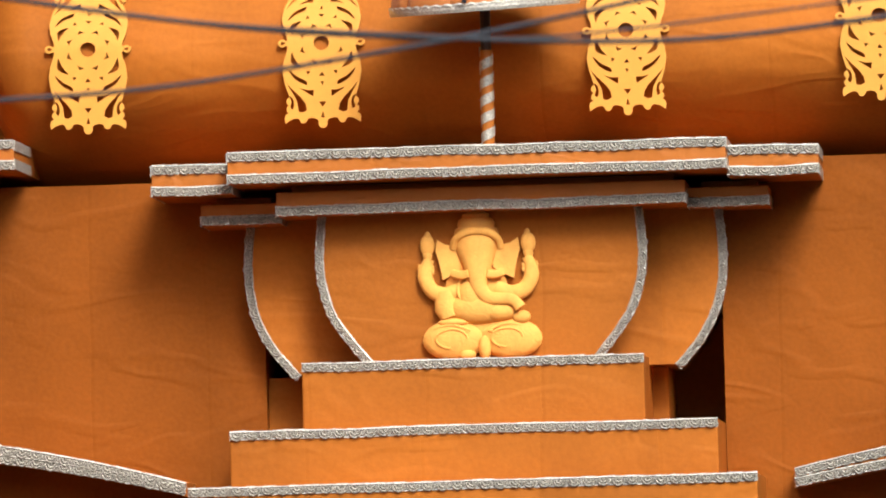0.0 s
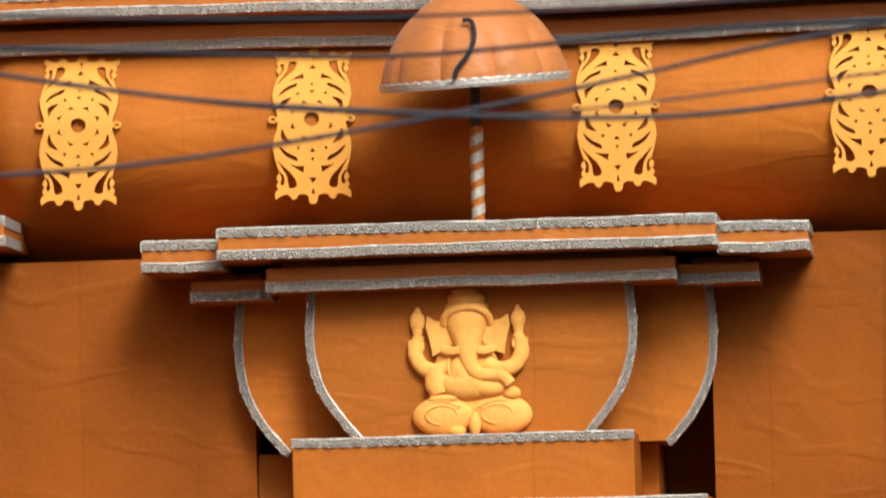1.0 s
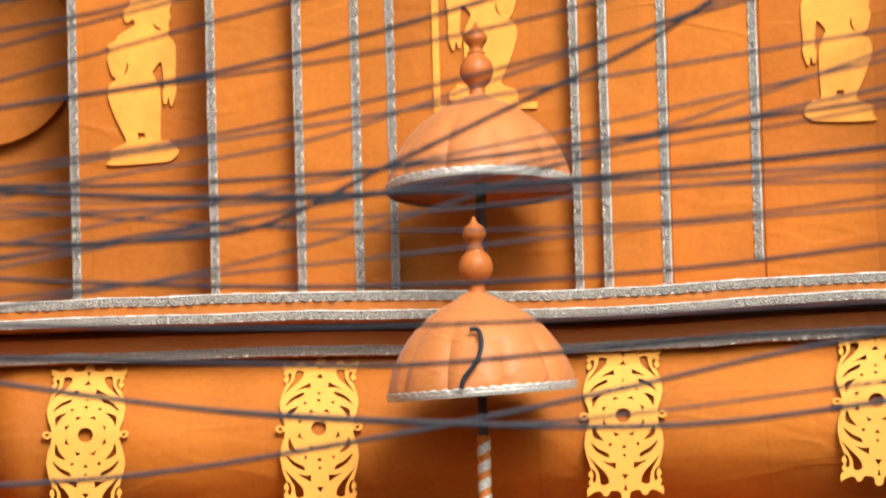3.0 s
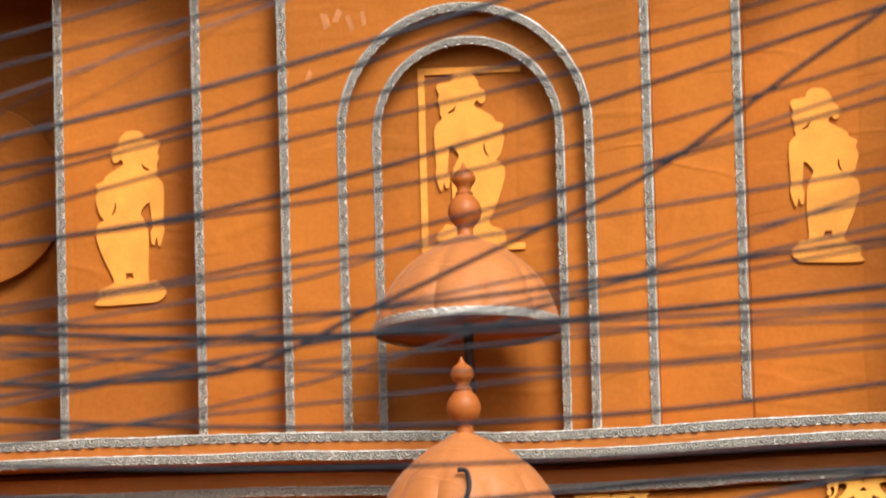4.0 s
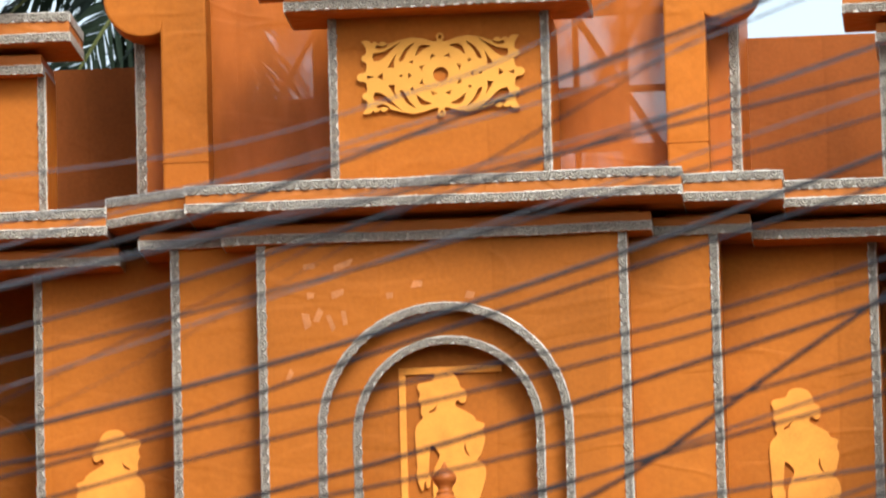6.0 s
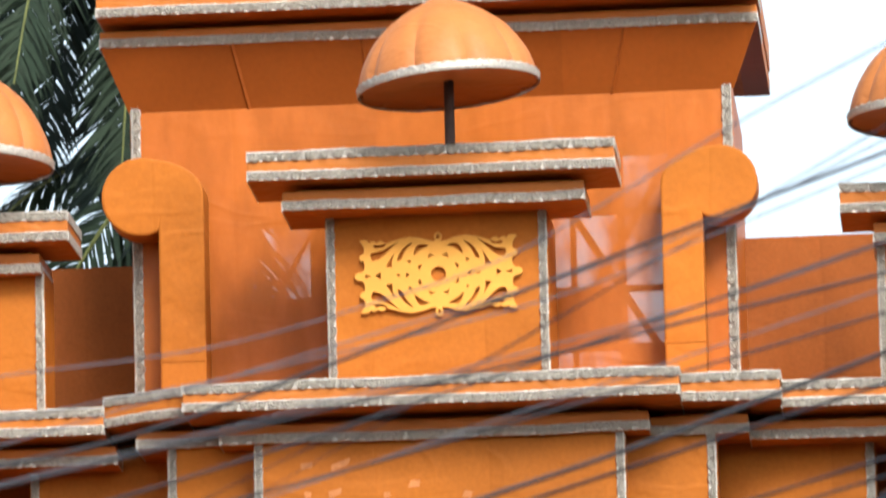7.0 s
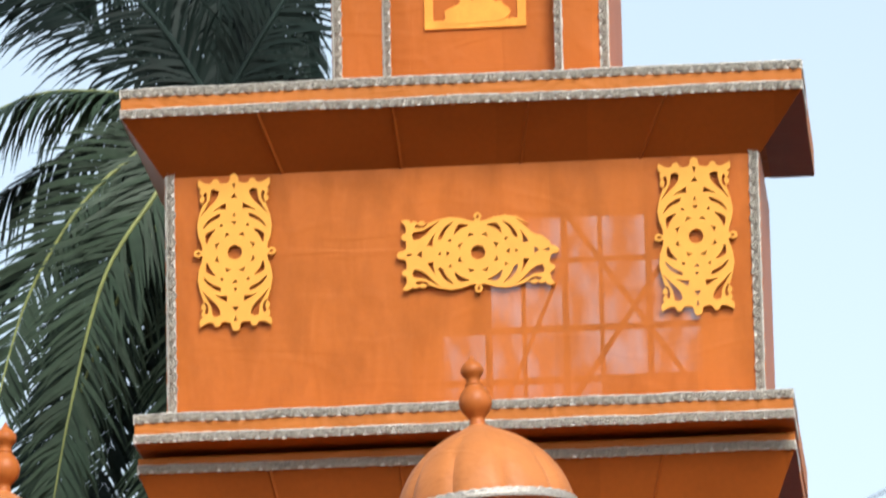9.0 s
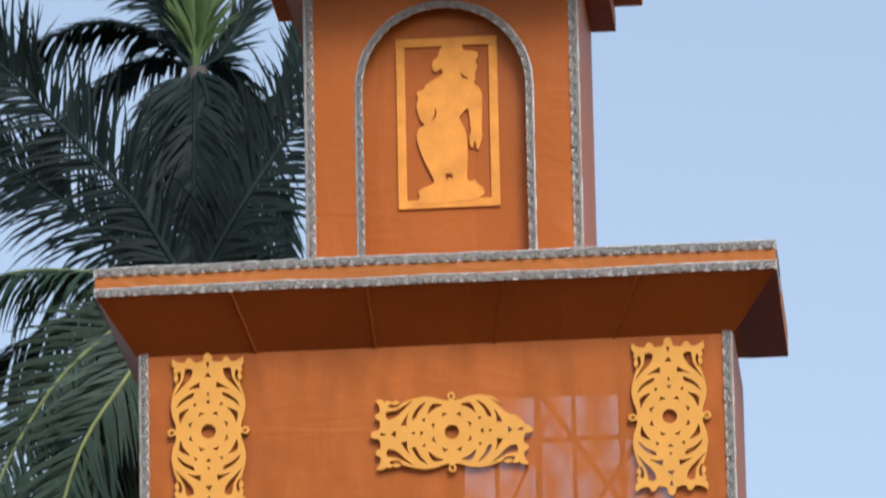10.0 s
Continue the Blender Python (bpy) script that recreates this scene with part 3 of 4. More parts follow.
# ---- fretwork panels ----
def fret(w=0.64, h=1.3):
    """The outline and the holes of one pierced panel, in its own plane, upright, centred."""
    a, b = w / 2, h / 2
    quarter = [(0.0, b + 0.034), (0.022, b + 0.026), (0.035, b + 0.004), (0.034, b - 0.02), (0.05, b - 0.042), (0.09, b - 0.05), (0.122, b - 0.044), (0.128, b - 0.024), (0.142, b - 0.01), (0.16, b - 0.006), (0.178, b - 0.014), (0.186, b - 0.036),
               (0.205, b - 0.048), (0.24, b - 0.044), (0.272, b - 0.028), (0.3, b - 0.008), (0.306, b - 0.05), (0.298, b - 0.076), (0.276, b - 0.09), (0.291, b - 0.108), (0.288, b - 0.134), (0.272, b - 0.15), (0.29, b - 0.172), (0.287, b - 0.2), (0.264, b - 0.222),
               (0.298, b - 0.32), (0.316, b - 0.42), (0.304, b - 0.51), (0.279, b - 0.58), (0.272, 0.026), (0.287, 0.022), (0.302, 0.032), (0.322, 0.032), (0.341, 0.02), (0.347, 0.0)]
    out = []
    for sx, sz, rev in ((1, 1, 0), (1, -1, 1), (-1, -1, 0), (-1, 1, 1)):
        q = [(sx * x, sz * z) for x, z in quarter]
        q = q[::-1] if rev else q
        out.extend(q if not out else q[1:])
    out = out[:-1]
    holes = [[(0.062 * math.cos(2 * math.pi * k / 18), 0.062 * math.sin(2 * math.pi * k / 18)) for k in range(18)]]

    def both(pts, four=True):
        for sx, sz in ((1, 1), (-1, 1), (1, -1), (-1, -1)) if four else ((1, 1), (1, -1)):
            holes.append([(sx * x, sz * z) for x, z in pts])

    for k in range(8):
        t = math.pi * (k + 0.5) / 4
        c, e = Vector((math.cos(t), math.sin(t))), Vector((-math.sin(t), math.cos(t)))
        p = c * 0.162
        holes.append([tuple(p + c * 0.024), tuple(p - c * 0.012 + e * 0.031), tuple(p - c * 0.004), tuple(p - c * 0.012 - e * 0.031)])
    leaf = lambda p, q, bow, fat: catmull([p, ((p[0] * 2 + q[0]) / 3 + bow[0], (p[1] * 2 + q[1]) / 3 + bow[1]), ((p[0] + 2 * q[0]) / 3 + bow[0] * 0.8, (p[1] + 2 * q[1]) / 3 + bow[1] * 0.8), q,
                                          ((p[0] + 2 * q[0]) / 3 + bow[0] * fat, (p[1] + 2 * q[1]) / 3 + bow[1] * fat), ((p[0] * 2 + q[0]) / 3 + bow[0] * fat, (p[1] * 2 + q[1]) / 3 + bow[1] * fat)], 3, True)
    both(leaf((0.238, 0.075), (0.16, 0.2), (0.038, 0.032), 0.15))
    both(catmull([(0.268, 0.21), (0.222, 0.285), (0.128, 0.337), (0.13, 0.303), (0.2, 0.268)], 3, True))
    both([(0.068, 0.378), (0.12, 0.378), (0.185, 0.36), (0.12, 0.402), (0.074, 0.43)])
    both([(0.092, 0.228), (0.124, 0.222), (0.116, 0.256)])
    both([(0.29, 0.315), (0.245, 0.39), (0.207, 0.46), (0.195, 0.548), (0.16, 0.556), (0.127, 0.537), (0.135, 0.49), (0.165, 0.445), (0.23, 0.38)])
    both(catmull([(0.27, 0.42), (0.25, 0.47), (0.262, 0.51), (0.24, 0.53), (0.228, 0.49), (0.24, 0.44)], 3, True))
    both([(0.0, 0.236), (0.024, 0.266), (-0.024, 0.266)], False)
    both([(0.0, 0.345), (-0.014, 0.312), (0.014, 0.312)], False)
    both([(0.0, 0.515), (0.03, 0.472), (-0.03, 0.472)], False)
    both([(0.0, 0.545), (0.016, 0.6), (-0.016, 0.6)], False)
    for sx in (1, -1):
        holes.append([(sx * (0.309 + 0.019 * math.cos(2 * math.pi * k / 8)), 0.014 * math.sin(2 * math.pi * k / 8)) for k in range(8)])
    return out, holes


def board_mesh(bm, name, cut=None, mat=None):
    """Fills the outlines in bm and gives them the thickness of a board."""
    bmesh.ops.triangle_fill(bm, use_beauty=True, use_dissolve=False, edges=bm.edges[:], normal=(0, -1, 0))
    if cut:
        bmesh.ops.bisect_plane(bm, geom=bm.verts[:] + bm.edges[:] + bm.faces[:], plane_co=cut[0], plane_no=cut[1], clear_outer=True)
    r = bmesh.ops.extrude_face_region(bm, geom=bm.faces[:])
    bmesh.ops.translate(bm, verts=[v for v in r["geom"] if isinstance(v, bmesh.types.BMVert)], vec=(0, 0.03, 0))
    bmesh.ops.recalc_face_normals(bm, faces=bm.faces[:])
    me = bpy.data.meshes.new(name)
    bm.to_mesh(me)
    bm.free()
    me.materials.append(mat or YELLOW)
    return me


def fret_mesh(cut=None):
    bm = bmesh.new()
    out, holes = fret()
    for loop in [out] + holes:
        vs = [bm.verts.new((x, 0, z)) for x, z in loop]
        for p, q in zip(vs, vs[1:] + vs[:1]):
            bm.edges.new((p, q))
    return board_mesh(bm, "fret_panel", cut)


FRET = fret_mesh()
FRET_CUT = fret_mesh(((-0.31, 0, 0.33), (-0.75, 0, 0.66)))


def fret_panel(x, y, z, tilt=0, turn=0, mesh=None, label="yellow pierced fretwork panel on orange cloth", size=1.0):
    ob = tagged(new("fret_panel", mesh or FRET), label, "panel", "fretwork panels")
    ob.matrix_world = pose(x, y, z, tilt, 0, 0) @ pose(0, 0, 0, 0, turn, 0) @ Matrix.Scale(size, 4)
    return ob


FRET_BENT = FRET.copy()  # bent over the swelling band
for v in FRET_BENT.vertices:
    u = v.co.z
    v.co.y, v.co.z = v.co.y + (0.5 * u * u + 0.1 * u if u > 0 else -0.02 * u), u * (0.87 if u > 0 else 1.0)
for x, z, a in ((-2.735, 6.6, 1.2), (-0.86, 6.59, 0.3), (1.57, 6.61, 0), (3.58, 6.66, 0)):
    fret_panel(x, -0.79, z, 0, a, FRET_BENT)
fret_panel(0.51, -0.49, 13.02, 0, 90, size=1.0)
fret_panel(-1.52, 0.55, 17.14, 0, 0)
fret_panel(2.36, 0.55, 17.11, 0, 0)
fret_panel(0.53, 0.55, 17.05, 0, 90, FRET_CUT, "yellow pierced fretwork panel with a broken corner")


# ---- the cornice under the middle storey ----
cor = thing("middle_cornice", "long orange cornice with two rows of silver lace", "cornice")
sagging = lambda x: -0.062 * math.exp(-((x - 1.2) / 1.5) ** 2)
slab(cor, -6.5, 7.5, -0.9, -0.2, 7.45, 7.67, bend=sagging)
slab(cor, -6.5, 7.5, -0.6, -0.25, 7.19, 7.446, trims=1, bend=sagging)


# ---- middle storey ----
def arch_wall(x0, x1, z0, z1, a0, a1, spring, yf, yb, n=28):
    """A wall with a round-headed opening down to its foot."""
    so, c, r = Soup(), (a0 + a1) / 2, (a1 - a0) / 2
    arc = [(c + r * math.cos(math.pi * k / n), spring + r * math.sin(math.pi * k / n)) for k in range(n + 1)]
    for (px, pz), (qx, qz) in zip(arc, arc[1:]):  # above the arch
        so.add([(qx, yf, qz), (px, yf, pz), (px, yf, z1), (qx, yf, z1)], [(0, 1, 2, 3)])
    line = [(a1, z0)] + arc + [(a0, z0)]
    so.add([(x, yf, z) for x, z in line] + [(x, yb, z) for x, z in line], [(i, i + 1, i + 1 + len(line), i + len(line)) for i in range(len(line) - 1)])
    for p, q in ((x0, a0), (a1, x1)):
        so.add([(p, yf, z0), (q, yf, z0), (q, yf, z1), (p, yf, z1)], [(0, 1, 2, 3)])
    for p in (x0, x1):
        so.add([(p, yf, z0), (p, yb, z0), (p, yb, z1), (p, yf, z1)], [(0, 1, 2, 3)])
    so.add([(x0, yf, z1), (x1, yf, z1), (x1, yb, z1), (x0, yb, z1)], [(0, 1, 2, 3)])
    return so, [(x, yf - 0.002, z) for x, z in line]


bay = thing("wall_bay", "projecting orange cloth bay with a round-headed niche", "wall", kind="structure")
so, line = arch_wall(-1.03, 1.985, 7.5, 11.78, -0.56, 1.51, 10.115, -0.5, -0.36)
part("bay_front", so, CLOTH, bay, weld=True)
lace("lace", line, bay, -1, 0.082)
so, line = arch_wall(-1.03, 1.985, 7.5, 11.78, -0.285, 1.265, 10.12, -0.355, -0.17)
part("bay_inner", so, CLOTH, bay, weld=True)
lace("lace", line, bay, -1, 0.078)
s = Soup()
s.box(-1.03, 1.985, -0.17, 0.3, 7.5, 11.7)
part("niche_back", s, CLOTH, bay)
for x, y, z0, d in ((-1.026, -0.502, 7.67, 1), (1.981, -0.502, 7.67, -1)):
    lace("lace", [(x, y, z0 + (11.72 - z0) * k / 9) for k in range(10)], bay, d, 0.082)
mid = thing("wall_middle", "middle storey of stepped orange cloth panels", "wall", kind="structure")
for x0, x1, yf, zt in ((-1.76, -1.03, -0.25, 11.75), (1.985, 2.71, -0.25, 11.75), (-2.961, -1.76, 0.3, 11.75), (2.71, 3.975, 0.3, 11.75), (-7, -2.961, 1.4, 11.75), (3.975, 8, 1.4, 11.75)):
    s = Soup()
    s.box(x0, x1, yf, 1.7, 7.4, zt)
    part("cloth_panel", s, CLOTH, mid)
for x, y, z0, d in ((-1.756, -0.252, 7.67, 1), (2.706, -0.252, 7.86, -1), (-2.957, 0.298, 7.7, 1), (3.971, 0.298, 7.7, -1)):
    lace("lace", [(x, y, z0 + (11.7 - z0) * k / 9) for k in range(10)], mid, d, 0.082)
s = Soup()
s.plate([(-3.773 + 0.762 * math.cos(2 * math.pi * k / 48), 9.975 + 0.762 * math.sin(2 * math.pi * k / 48)) for k in range(48)], 1.28, 1.4)
tagged(part("round_shield", s, CLOTH, bevel=0.012), "round orange cloth disc on the recessed wall", "disc")

# top cornice of the middle storey, breaking forward in steps
cor = thing("upper_cornice", "stepped orange cornice with two rows of silver lace", "cornice")
slab(cor, -1.55, 2.45, -0.9, 0.6, 11.88, 12.11)
slab(cor, -2.27, -1.552, -0.62, 0.6, 11.9, 12.14, skew=(0.35, 0.0))
slab(cor, 2.452, 3.25, -0.6, 0.6, 11.87, 12.1)
slab(cor, -7, -2.272, -0.3, 0.6, 11.84, 12.06)
slab(cor, 3.252, 8, -0.3, 0.6, 11.84, 12.06)
slab(cor, -1.29, 2.18, -0.55, 0.6, 11.66, 11.878, trims=1)
slab(cor, -2.0, -1.292, -0.3, 0.6, 11.7, 11.898, trims=1)
slab(cor, 2.182, 2.97, -0.28, 0.6, 11.66, 11.868, trims=1)
slab(cor, -7, -2.2, -0.04, 0.6, 11.63, 11.838, trims=1)
slab(cor, 2.98, 8, -0.04, 0.6, 11.63, 11.838, trims=1)
s = Soup()
s.box(-7, 8, 0.55, 5.0, 11.7, 12.02)
tagged(part("roof_deck", s, CLOTH), "flat cloth-covered deck behind the cornice", "roof", kind="structure")


PALE_PATCHES = [(-0.60, 11.48, 0.05, 0.022), (-0.32, 11.48, 0.09, 0.025), (-0.37, 11.25, 0.06, 0.03), (-0.59, 11.24, 0.03, 0.03), (0.05, 11.22, 0.03, 0.025), (-0.53, 11.08, 0.03, 0.06), (-0.43, 11.01, 0.02, 0.07),
          (-0.32, 11.05, 0.02, 0.06), (-0.63, 11.04, 0.035, 0.07), (-0.77, 10.6, 0.02, 0.05), (0.7, 11.2, 0.04, 0.03), (0.27, 11.3, 0.05, 0.03)]
# pale patches stand for gaps and reflections in the cloth above the arch
s, rng = Soup(), random.Random(5)
for x, z, w, h in PALE_PATCHES:
    a = rng.uniform(-0.4, 0.4)
    q = [(-w, -h), (w * rng.uniform(0.6, 1), -h * rng.uniform(0.6, 1)), (w, h * rng.uniform(0.5, 1)), (-w * rng.uniform(0.5, 1), h)]
    s.plate([(x + u * math.cos(a) - v * math.sin(a), z + u * math.sin(a) + v * math.cos(a)) for u, v in q], -0.505, -0.5005)
tagged(part("pale_patch", s, PALE_PATCH), "pale patches for see-through gaps and reflections in the orange cloth", "scraps", kind="stuff")


# ---- cut-out dancers ----
def dancer(x, z, y, flip, size=1.036):
    """A standing figure sawn from board, seen from behind, on a plinth, in one mesh."""
    head = [(0.084, 1.378), (0.039, 1.384), (-0.03, 1.368), (-0.072, 1.314), (-0.087, 1.261), (-0.124, 1.234), (-0.134, 1.194), (-0.122, 1.139), (-0.09, 1.134), (-0.067, 1.156), (-0.045, 1.115)]
    bent_arm = [(-0.128, 1.063), (-0.188, 1.024), (-0.207, 0.988), (-0.266, 0.962), (-0.254, 0.912), (-0.27, 0.845), (-0.254, 0.768), (-0.237, 0.717), (-0.206, 0.68)]
    skirt = [(-0.252, 0.65), (-0.272, 0.587), (-0.265, 0.519), (-0.223, 0.391), (-0.172, 0.277), (-0.138, 0.181)]
    plinth = [(-0.23, 0.134), (-0.266, 0.112), (-0.259, 0.053), (-0.265, -0.001), (0.16, 0.011), (0.229, 0.031), (0.275, 0.075), (0.263, 0.121), (0.223, 0.154), (0.201, 0.186), (0.138, 0.192)]
    straight_arm = [(0.143, 0.382), (0.139, 0.585), (0.093, 0.7), (0.089, 0.74), (0.15, 0.807), (0.166, 0.743), (0.176, 0.598), (0.162, 0.576), (0.168, 0.485), (0.191, 0.471), (0.206, 0.525), (0.222, 0.457), (0.24, 0.465), (0.27, 0.573), (0.263, 0.65), (0.273, 0.831), (0.267, 0.953), (0.21, 1.022)]
    hair = [(0.224, 1.058), (0.221, 1.112), (0.241, 1.161), (0.228, 1.211), (0.248, 1.261), (0.231, 1.297), (0.136, 1.313), (0.115, 1.355)]
    pts = head + bent_arm + skirt + plinth + straight_arm + hair
    d = -1 if flip else 1
    bm = bmesh.new()
    vs = [bm.verts.new((x + d * size * px, y - 0.03, z + size * pz)) for px, pz in catmull(pts, 3, True)]
    for p, q in zip(vs, vs[1:] + vs[:1]):
        bm.edges.new((p, q))
    for hole in ([(-0.046, 0.251), (0.013, 0.25), (0.021, 0.2), (-0.01, 0.219), (-0.038, 0.192)], [(-0.116, 0.827), (-0.104, 0.777), (-0.119, 0.732), (-0.151, 0.706), (-0.123, 0.764)], [(0.095, 1.125), (0.13, 1.087), (0.161, 1.073), (0.156, 1.055), (0.112, 1.074)]):
        hv = [bm.verts.new((x + d * size * px, y - 0.03, z + size * pz)) for px, pz in hole]
        for p, q in zip(hv, hv[1:] + hv[:1]):
            bm.edges.new((p, q))
    me = board_mesh(bm, "dancer_cutout", mat=AMBER)
    tagged(new("dancer_cutout", me), "yellow board cut-out of a standing dancer on a plinth", "cut-out", "dancer cut-outs")


dancer(-2.348, 8.887, 0.3, False)
dancer(3.331, 9.018, 0.3, True)
dancer(0.487, 9.192, -0.17, True)
dancer(0.53, 19.19, 1.05, False)


def board_frame(x0, x1, z0, z1, y, w, uprights, label):
    """A flat frame of boards: two rails and one or two uprights."""
    ob = thing("board_frame", label, "frame")
    bars = [("rail", (x0, x1, z1 - w, z1)), ("rail", (x0, x1, z0, z0 + w)), ("upright", (x0, x0 + w, z0 + w, z1 - w)), ("upright", (x1 - w, x1, z0 + w, z1 - w))]
    for name, (a, b, c, d) in bars[:2 + uprights]:
        s = Soup()
        s.box(a, b, y - 0.025, y, c, d)
        part(name, s, AMBER, ob, bevel=0.004)


board_frame(0.079, 0.916, 9.162, 10.666, -0.17, 0.055, 1, "yellow board frame missing its fourth side")
board_frame(0.08, 0.95, 19.15, 20.67, 1.05, 0.075, 2, "yellow board frame round a dancer")


# ---- tower ----
def cove(owner, x0, x1, yf, yb, zt, bx0, bx1, byf, zb):
    """A cloth soffit sloping from the tower's wall out to the cornice edge, with sewn seams."""
    so = Soup()
    so.add([(x0, yf, zt), (x1, yf, zt), (x1, yb, zt), (x0, yb, zt), (bx0, byf, zb), (bx1, byf, zb), (bx1, byf, zt), (bx1, yb, zt), (bx0, yb, zb)],
           [(0, 4, 5, 1), (1, 5, 6), (1, 6, 7, 2), (3, 8, 4, 0)])
    part("soffit", so, CLOTH_SOFFIT_SHADE, owner)
    n = 5
    for k in range(1, n):
        t = k / n
        so = Soup()
        a = Vector((x0 + (x1 - x0) * t, yf, zt))
        b = Vector((bx0 + (bx1 - bx0) * t, byf, zb))
        o = Vector((0, -0.012, -0.012))
        so.add([a + Vector((-0.018, 0, 0)), a + Vector((0.018, 0, 0)), b + Vector((0.018, 0, 0)), b + Vector((-0.018, 0, 0)), a + o, b + o], [(0, 4, 5, 3), (4, 1, 2, 5)])
        part("seam", so, CLOTH_SOFFIT_SHADE, owner)


def storey(name, label, x0, x1, yf, yb, z0, z1, seed, open_from):
    """A tower storey: loosely woven cloth stretched over a bamboo frame, with a patchy lining behind it."""
    ob, rng = thing(name, label, "wall", kind="structure"), random.Random(seed)
    s = Soup()
    s.add([(x0, yf, z0), (x1, yf, z0), (x1, yf, z1), (x0, yf, z1)], [(0, 1, 2, 3)])
    part("front_cloth", s, WOVEN, ob)
    s = Soup()
    s.add([(x0, yf, z0), (x0, yb, z0), (x0, yb, z1), (x0, yf, z1)], [(0, 3, 2, 1)])
    s.add([(x1, yf, z0), (x1, yb, z0), (x1, yb, z1), (x1, yf, z1)], [(0, 1, 2, 3)])
    s.add([(x0, yf + 0.01, z1 - 0.01), (x1, yf + 0.01, z1 - 0.01), (x1, yb, z1 - 0.01), (x0, yb, z1 - 0.01)], [(0, 1, 2, 3)])
    part("side_cloth", s, CLOTH_GLOSS, ob)
    us = [0.0, 0.12, 0.19, 0.3, 0.36, 0.46, 0.54, 0.6, 0.67, 0.73, 0.81, 0.9, 1.0]
    ws = [0.0, 0.2, 0.38, 0.62, 0.8, 1.0]
    s = Soup()
    for i in range(len(us) - 1):  # lining left out here and there between the bars
        for k in range(len(ws) - 1):
            a, b = x0 + (x1 - x0) * us[i], x0 + (x1 - x0) * us[i + 1]
            c, d = z0 + (z1 - z0) * ws[k], z0 + (z1 - z0) * ws[k + 1]
            if 0 < i < len(us) - 2 and k < 4 and rng.random() < 0.74 * min(1.0, max(0.06, (a - open_from + 0.9) / 1.3)):
                continue
            s.add([(a, yf + 0.07, c), (b, yf + 0.07, c), (b, yf + 0.07, d), (a, yf + 0.07, d)], [(0, 1, 2, 3)])
    part("lining", s, CLOTH, ob, "patchy orange cloth lining")
    U, W = (lambda t: x0 + (x1 - x0) * t), (lambda t: z0 + (z1 - z0) * t)
    bars = [((U(t), z0), (U(t), z1)) for t in us[1:-1]] + [((x0, W(t)), (x1, W(t))) for t in ws[1:-1]]
    bars += [((U(0.12), z0), (U(0.36), W(0.8))), ((U(0.67), W(0.1)), (U(0.9), W(0.8))), ((U(0.9), W(0.1)), (U(0.67), W(0.8))), ((U(0.54), W(0.0)), (U(0.67), W(0.62)))]
    for (a, c), (b, d) in bars:
        s = Soup()
        s.tube([(a, yf + 0.036, c), (b, yf + 0.036, d)], rng.uniform(0.018, 0.032), 8)
        part("bamboo_pole", s, BAMBOO, ob, smooth=True)
    for x, d in ((x0 + 0.004, 1), (x1 - 0.004, -1)):
        lace("lace", [(x, yf - 0.004, z0 + (z1 - z0) * k / 8) for k in range(9)], ob, d, 0.095)
    return ob


storey("wall_tower_1", "lowest tower storey in glossy orange cloth", -2.12, 2.9, 0.6, 2.7, 12.02, 14.74, 3, 0.8)
storey("wall_tower_2", "middle tower storey in glossy orange cloth", -2.115, 2.905, 0.6, 2.7, 15.45, 17.9, 8, 0.6)
cor = thing("tower_cornice", "orange tower cornice with three rows of silver lace", "cornice")
slab(cor, -2.329, 3.139, 0.1, 3.25, 15.413, 15.659)
slab(cor, -2.336, 3.134, 0.38, 3.25, 15.211, 15.411, trims=1, name="lower_slab")
cove(cor, -2.331, 3.129, 0.382, 3.25, 15.209, -2.13, 2.915, 0.6, 14.7)
cor = thing("tower_cornice", "orange tower cornice with two rows of silver lace", "cornice")
slab(cor, -2.423, 3.301, 0.15, 2.95, 18.235, 18.487)
cove(cor, -2.418, 3.296, 0.152, 2.95, 18.233, -2.125, 2.92, 0.6, 17.82)
top = thing("wall_tower_3", "narrow top tower storey with a round-headed niche", "wall", kind="structure")
so, line = arch_wall(-0.705, 1.665, 18.25, 21.35, -0.27, 1.265, 20.2, 0.9, 1.05)
part("front_panel", so, CLOTH_GLOSS, top, weld=True)
lace("lace", line, top, -1, 0.08)
s = Soup()
s.box(-0.705, 1.665, 1.05, 2.8, 18.25, 21.35)
part("cloth_panel", s, CLOTH_GLOSS, top)
for x, d in ((-0.701, 1), (1.661, -1)):
    lace("lace", [(x, 0.898, 18.3 + 3.0 * k / 8) for k in range(9)], top, d, 0.095)
cor = thing("tower_cornice", "orange cornice at the top of the tower", "cornice")
slab(cor, -1.12, 2.12, 0.0, 2.95, 21.5, 21.74)
slab(cor, -0.92, 1.88, 0.2, 2.9, 21.26, 21.498, trims=1)
cove(cor, -0.915, 1.875, 0.202, 2.9, 21.258, -0.715, 1.675, 0.9, 21.05)

# low parapets beside the tower
for x0, x1, zt in ((-7.0, -1.9, 13.76), (2.6, 8.0, 13.79)):
    s = Soup()
    s.box(x0, x1, 2.4, 2.7, 12.02, zt)
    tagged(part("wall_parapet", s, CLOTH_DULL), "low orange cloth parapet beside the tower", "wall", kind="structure")


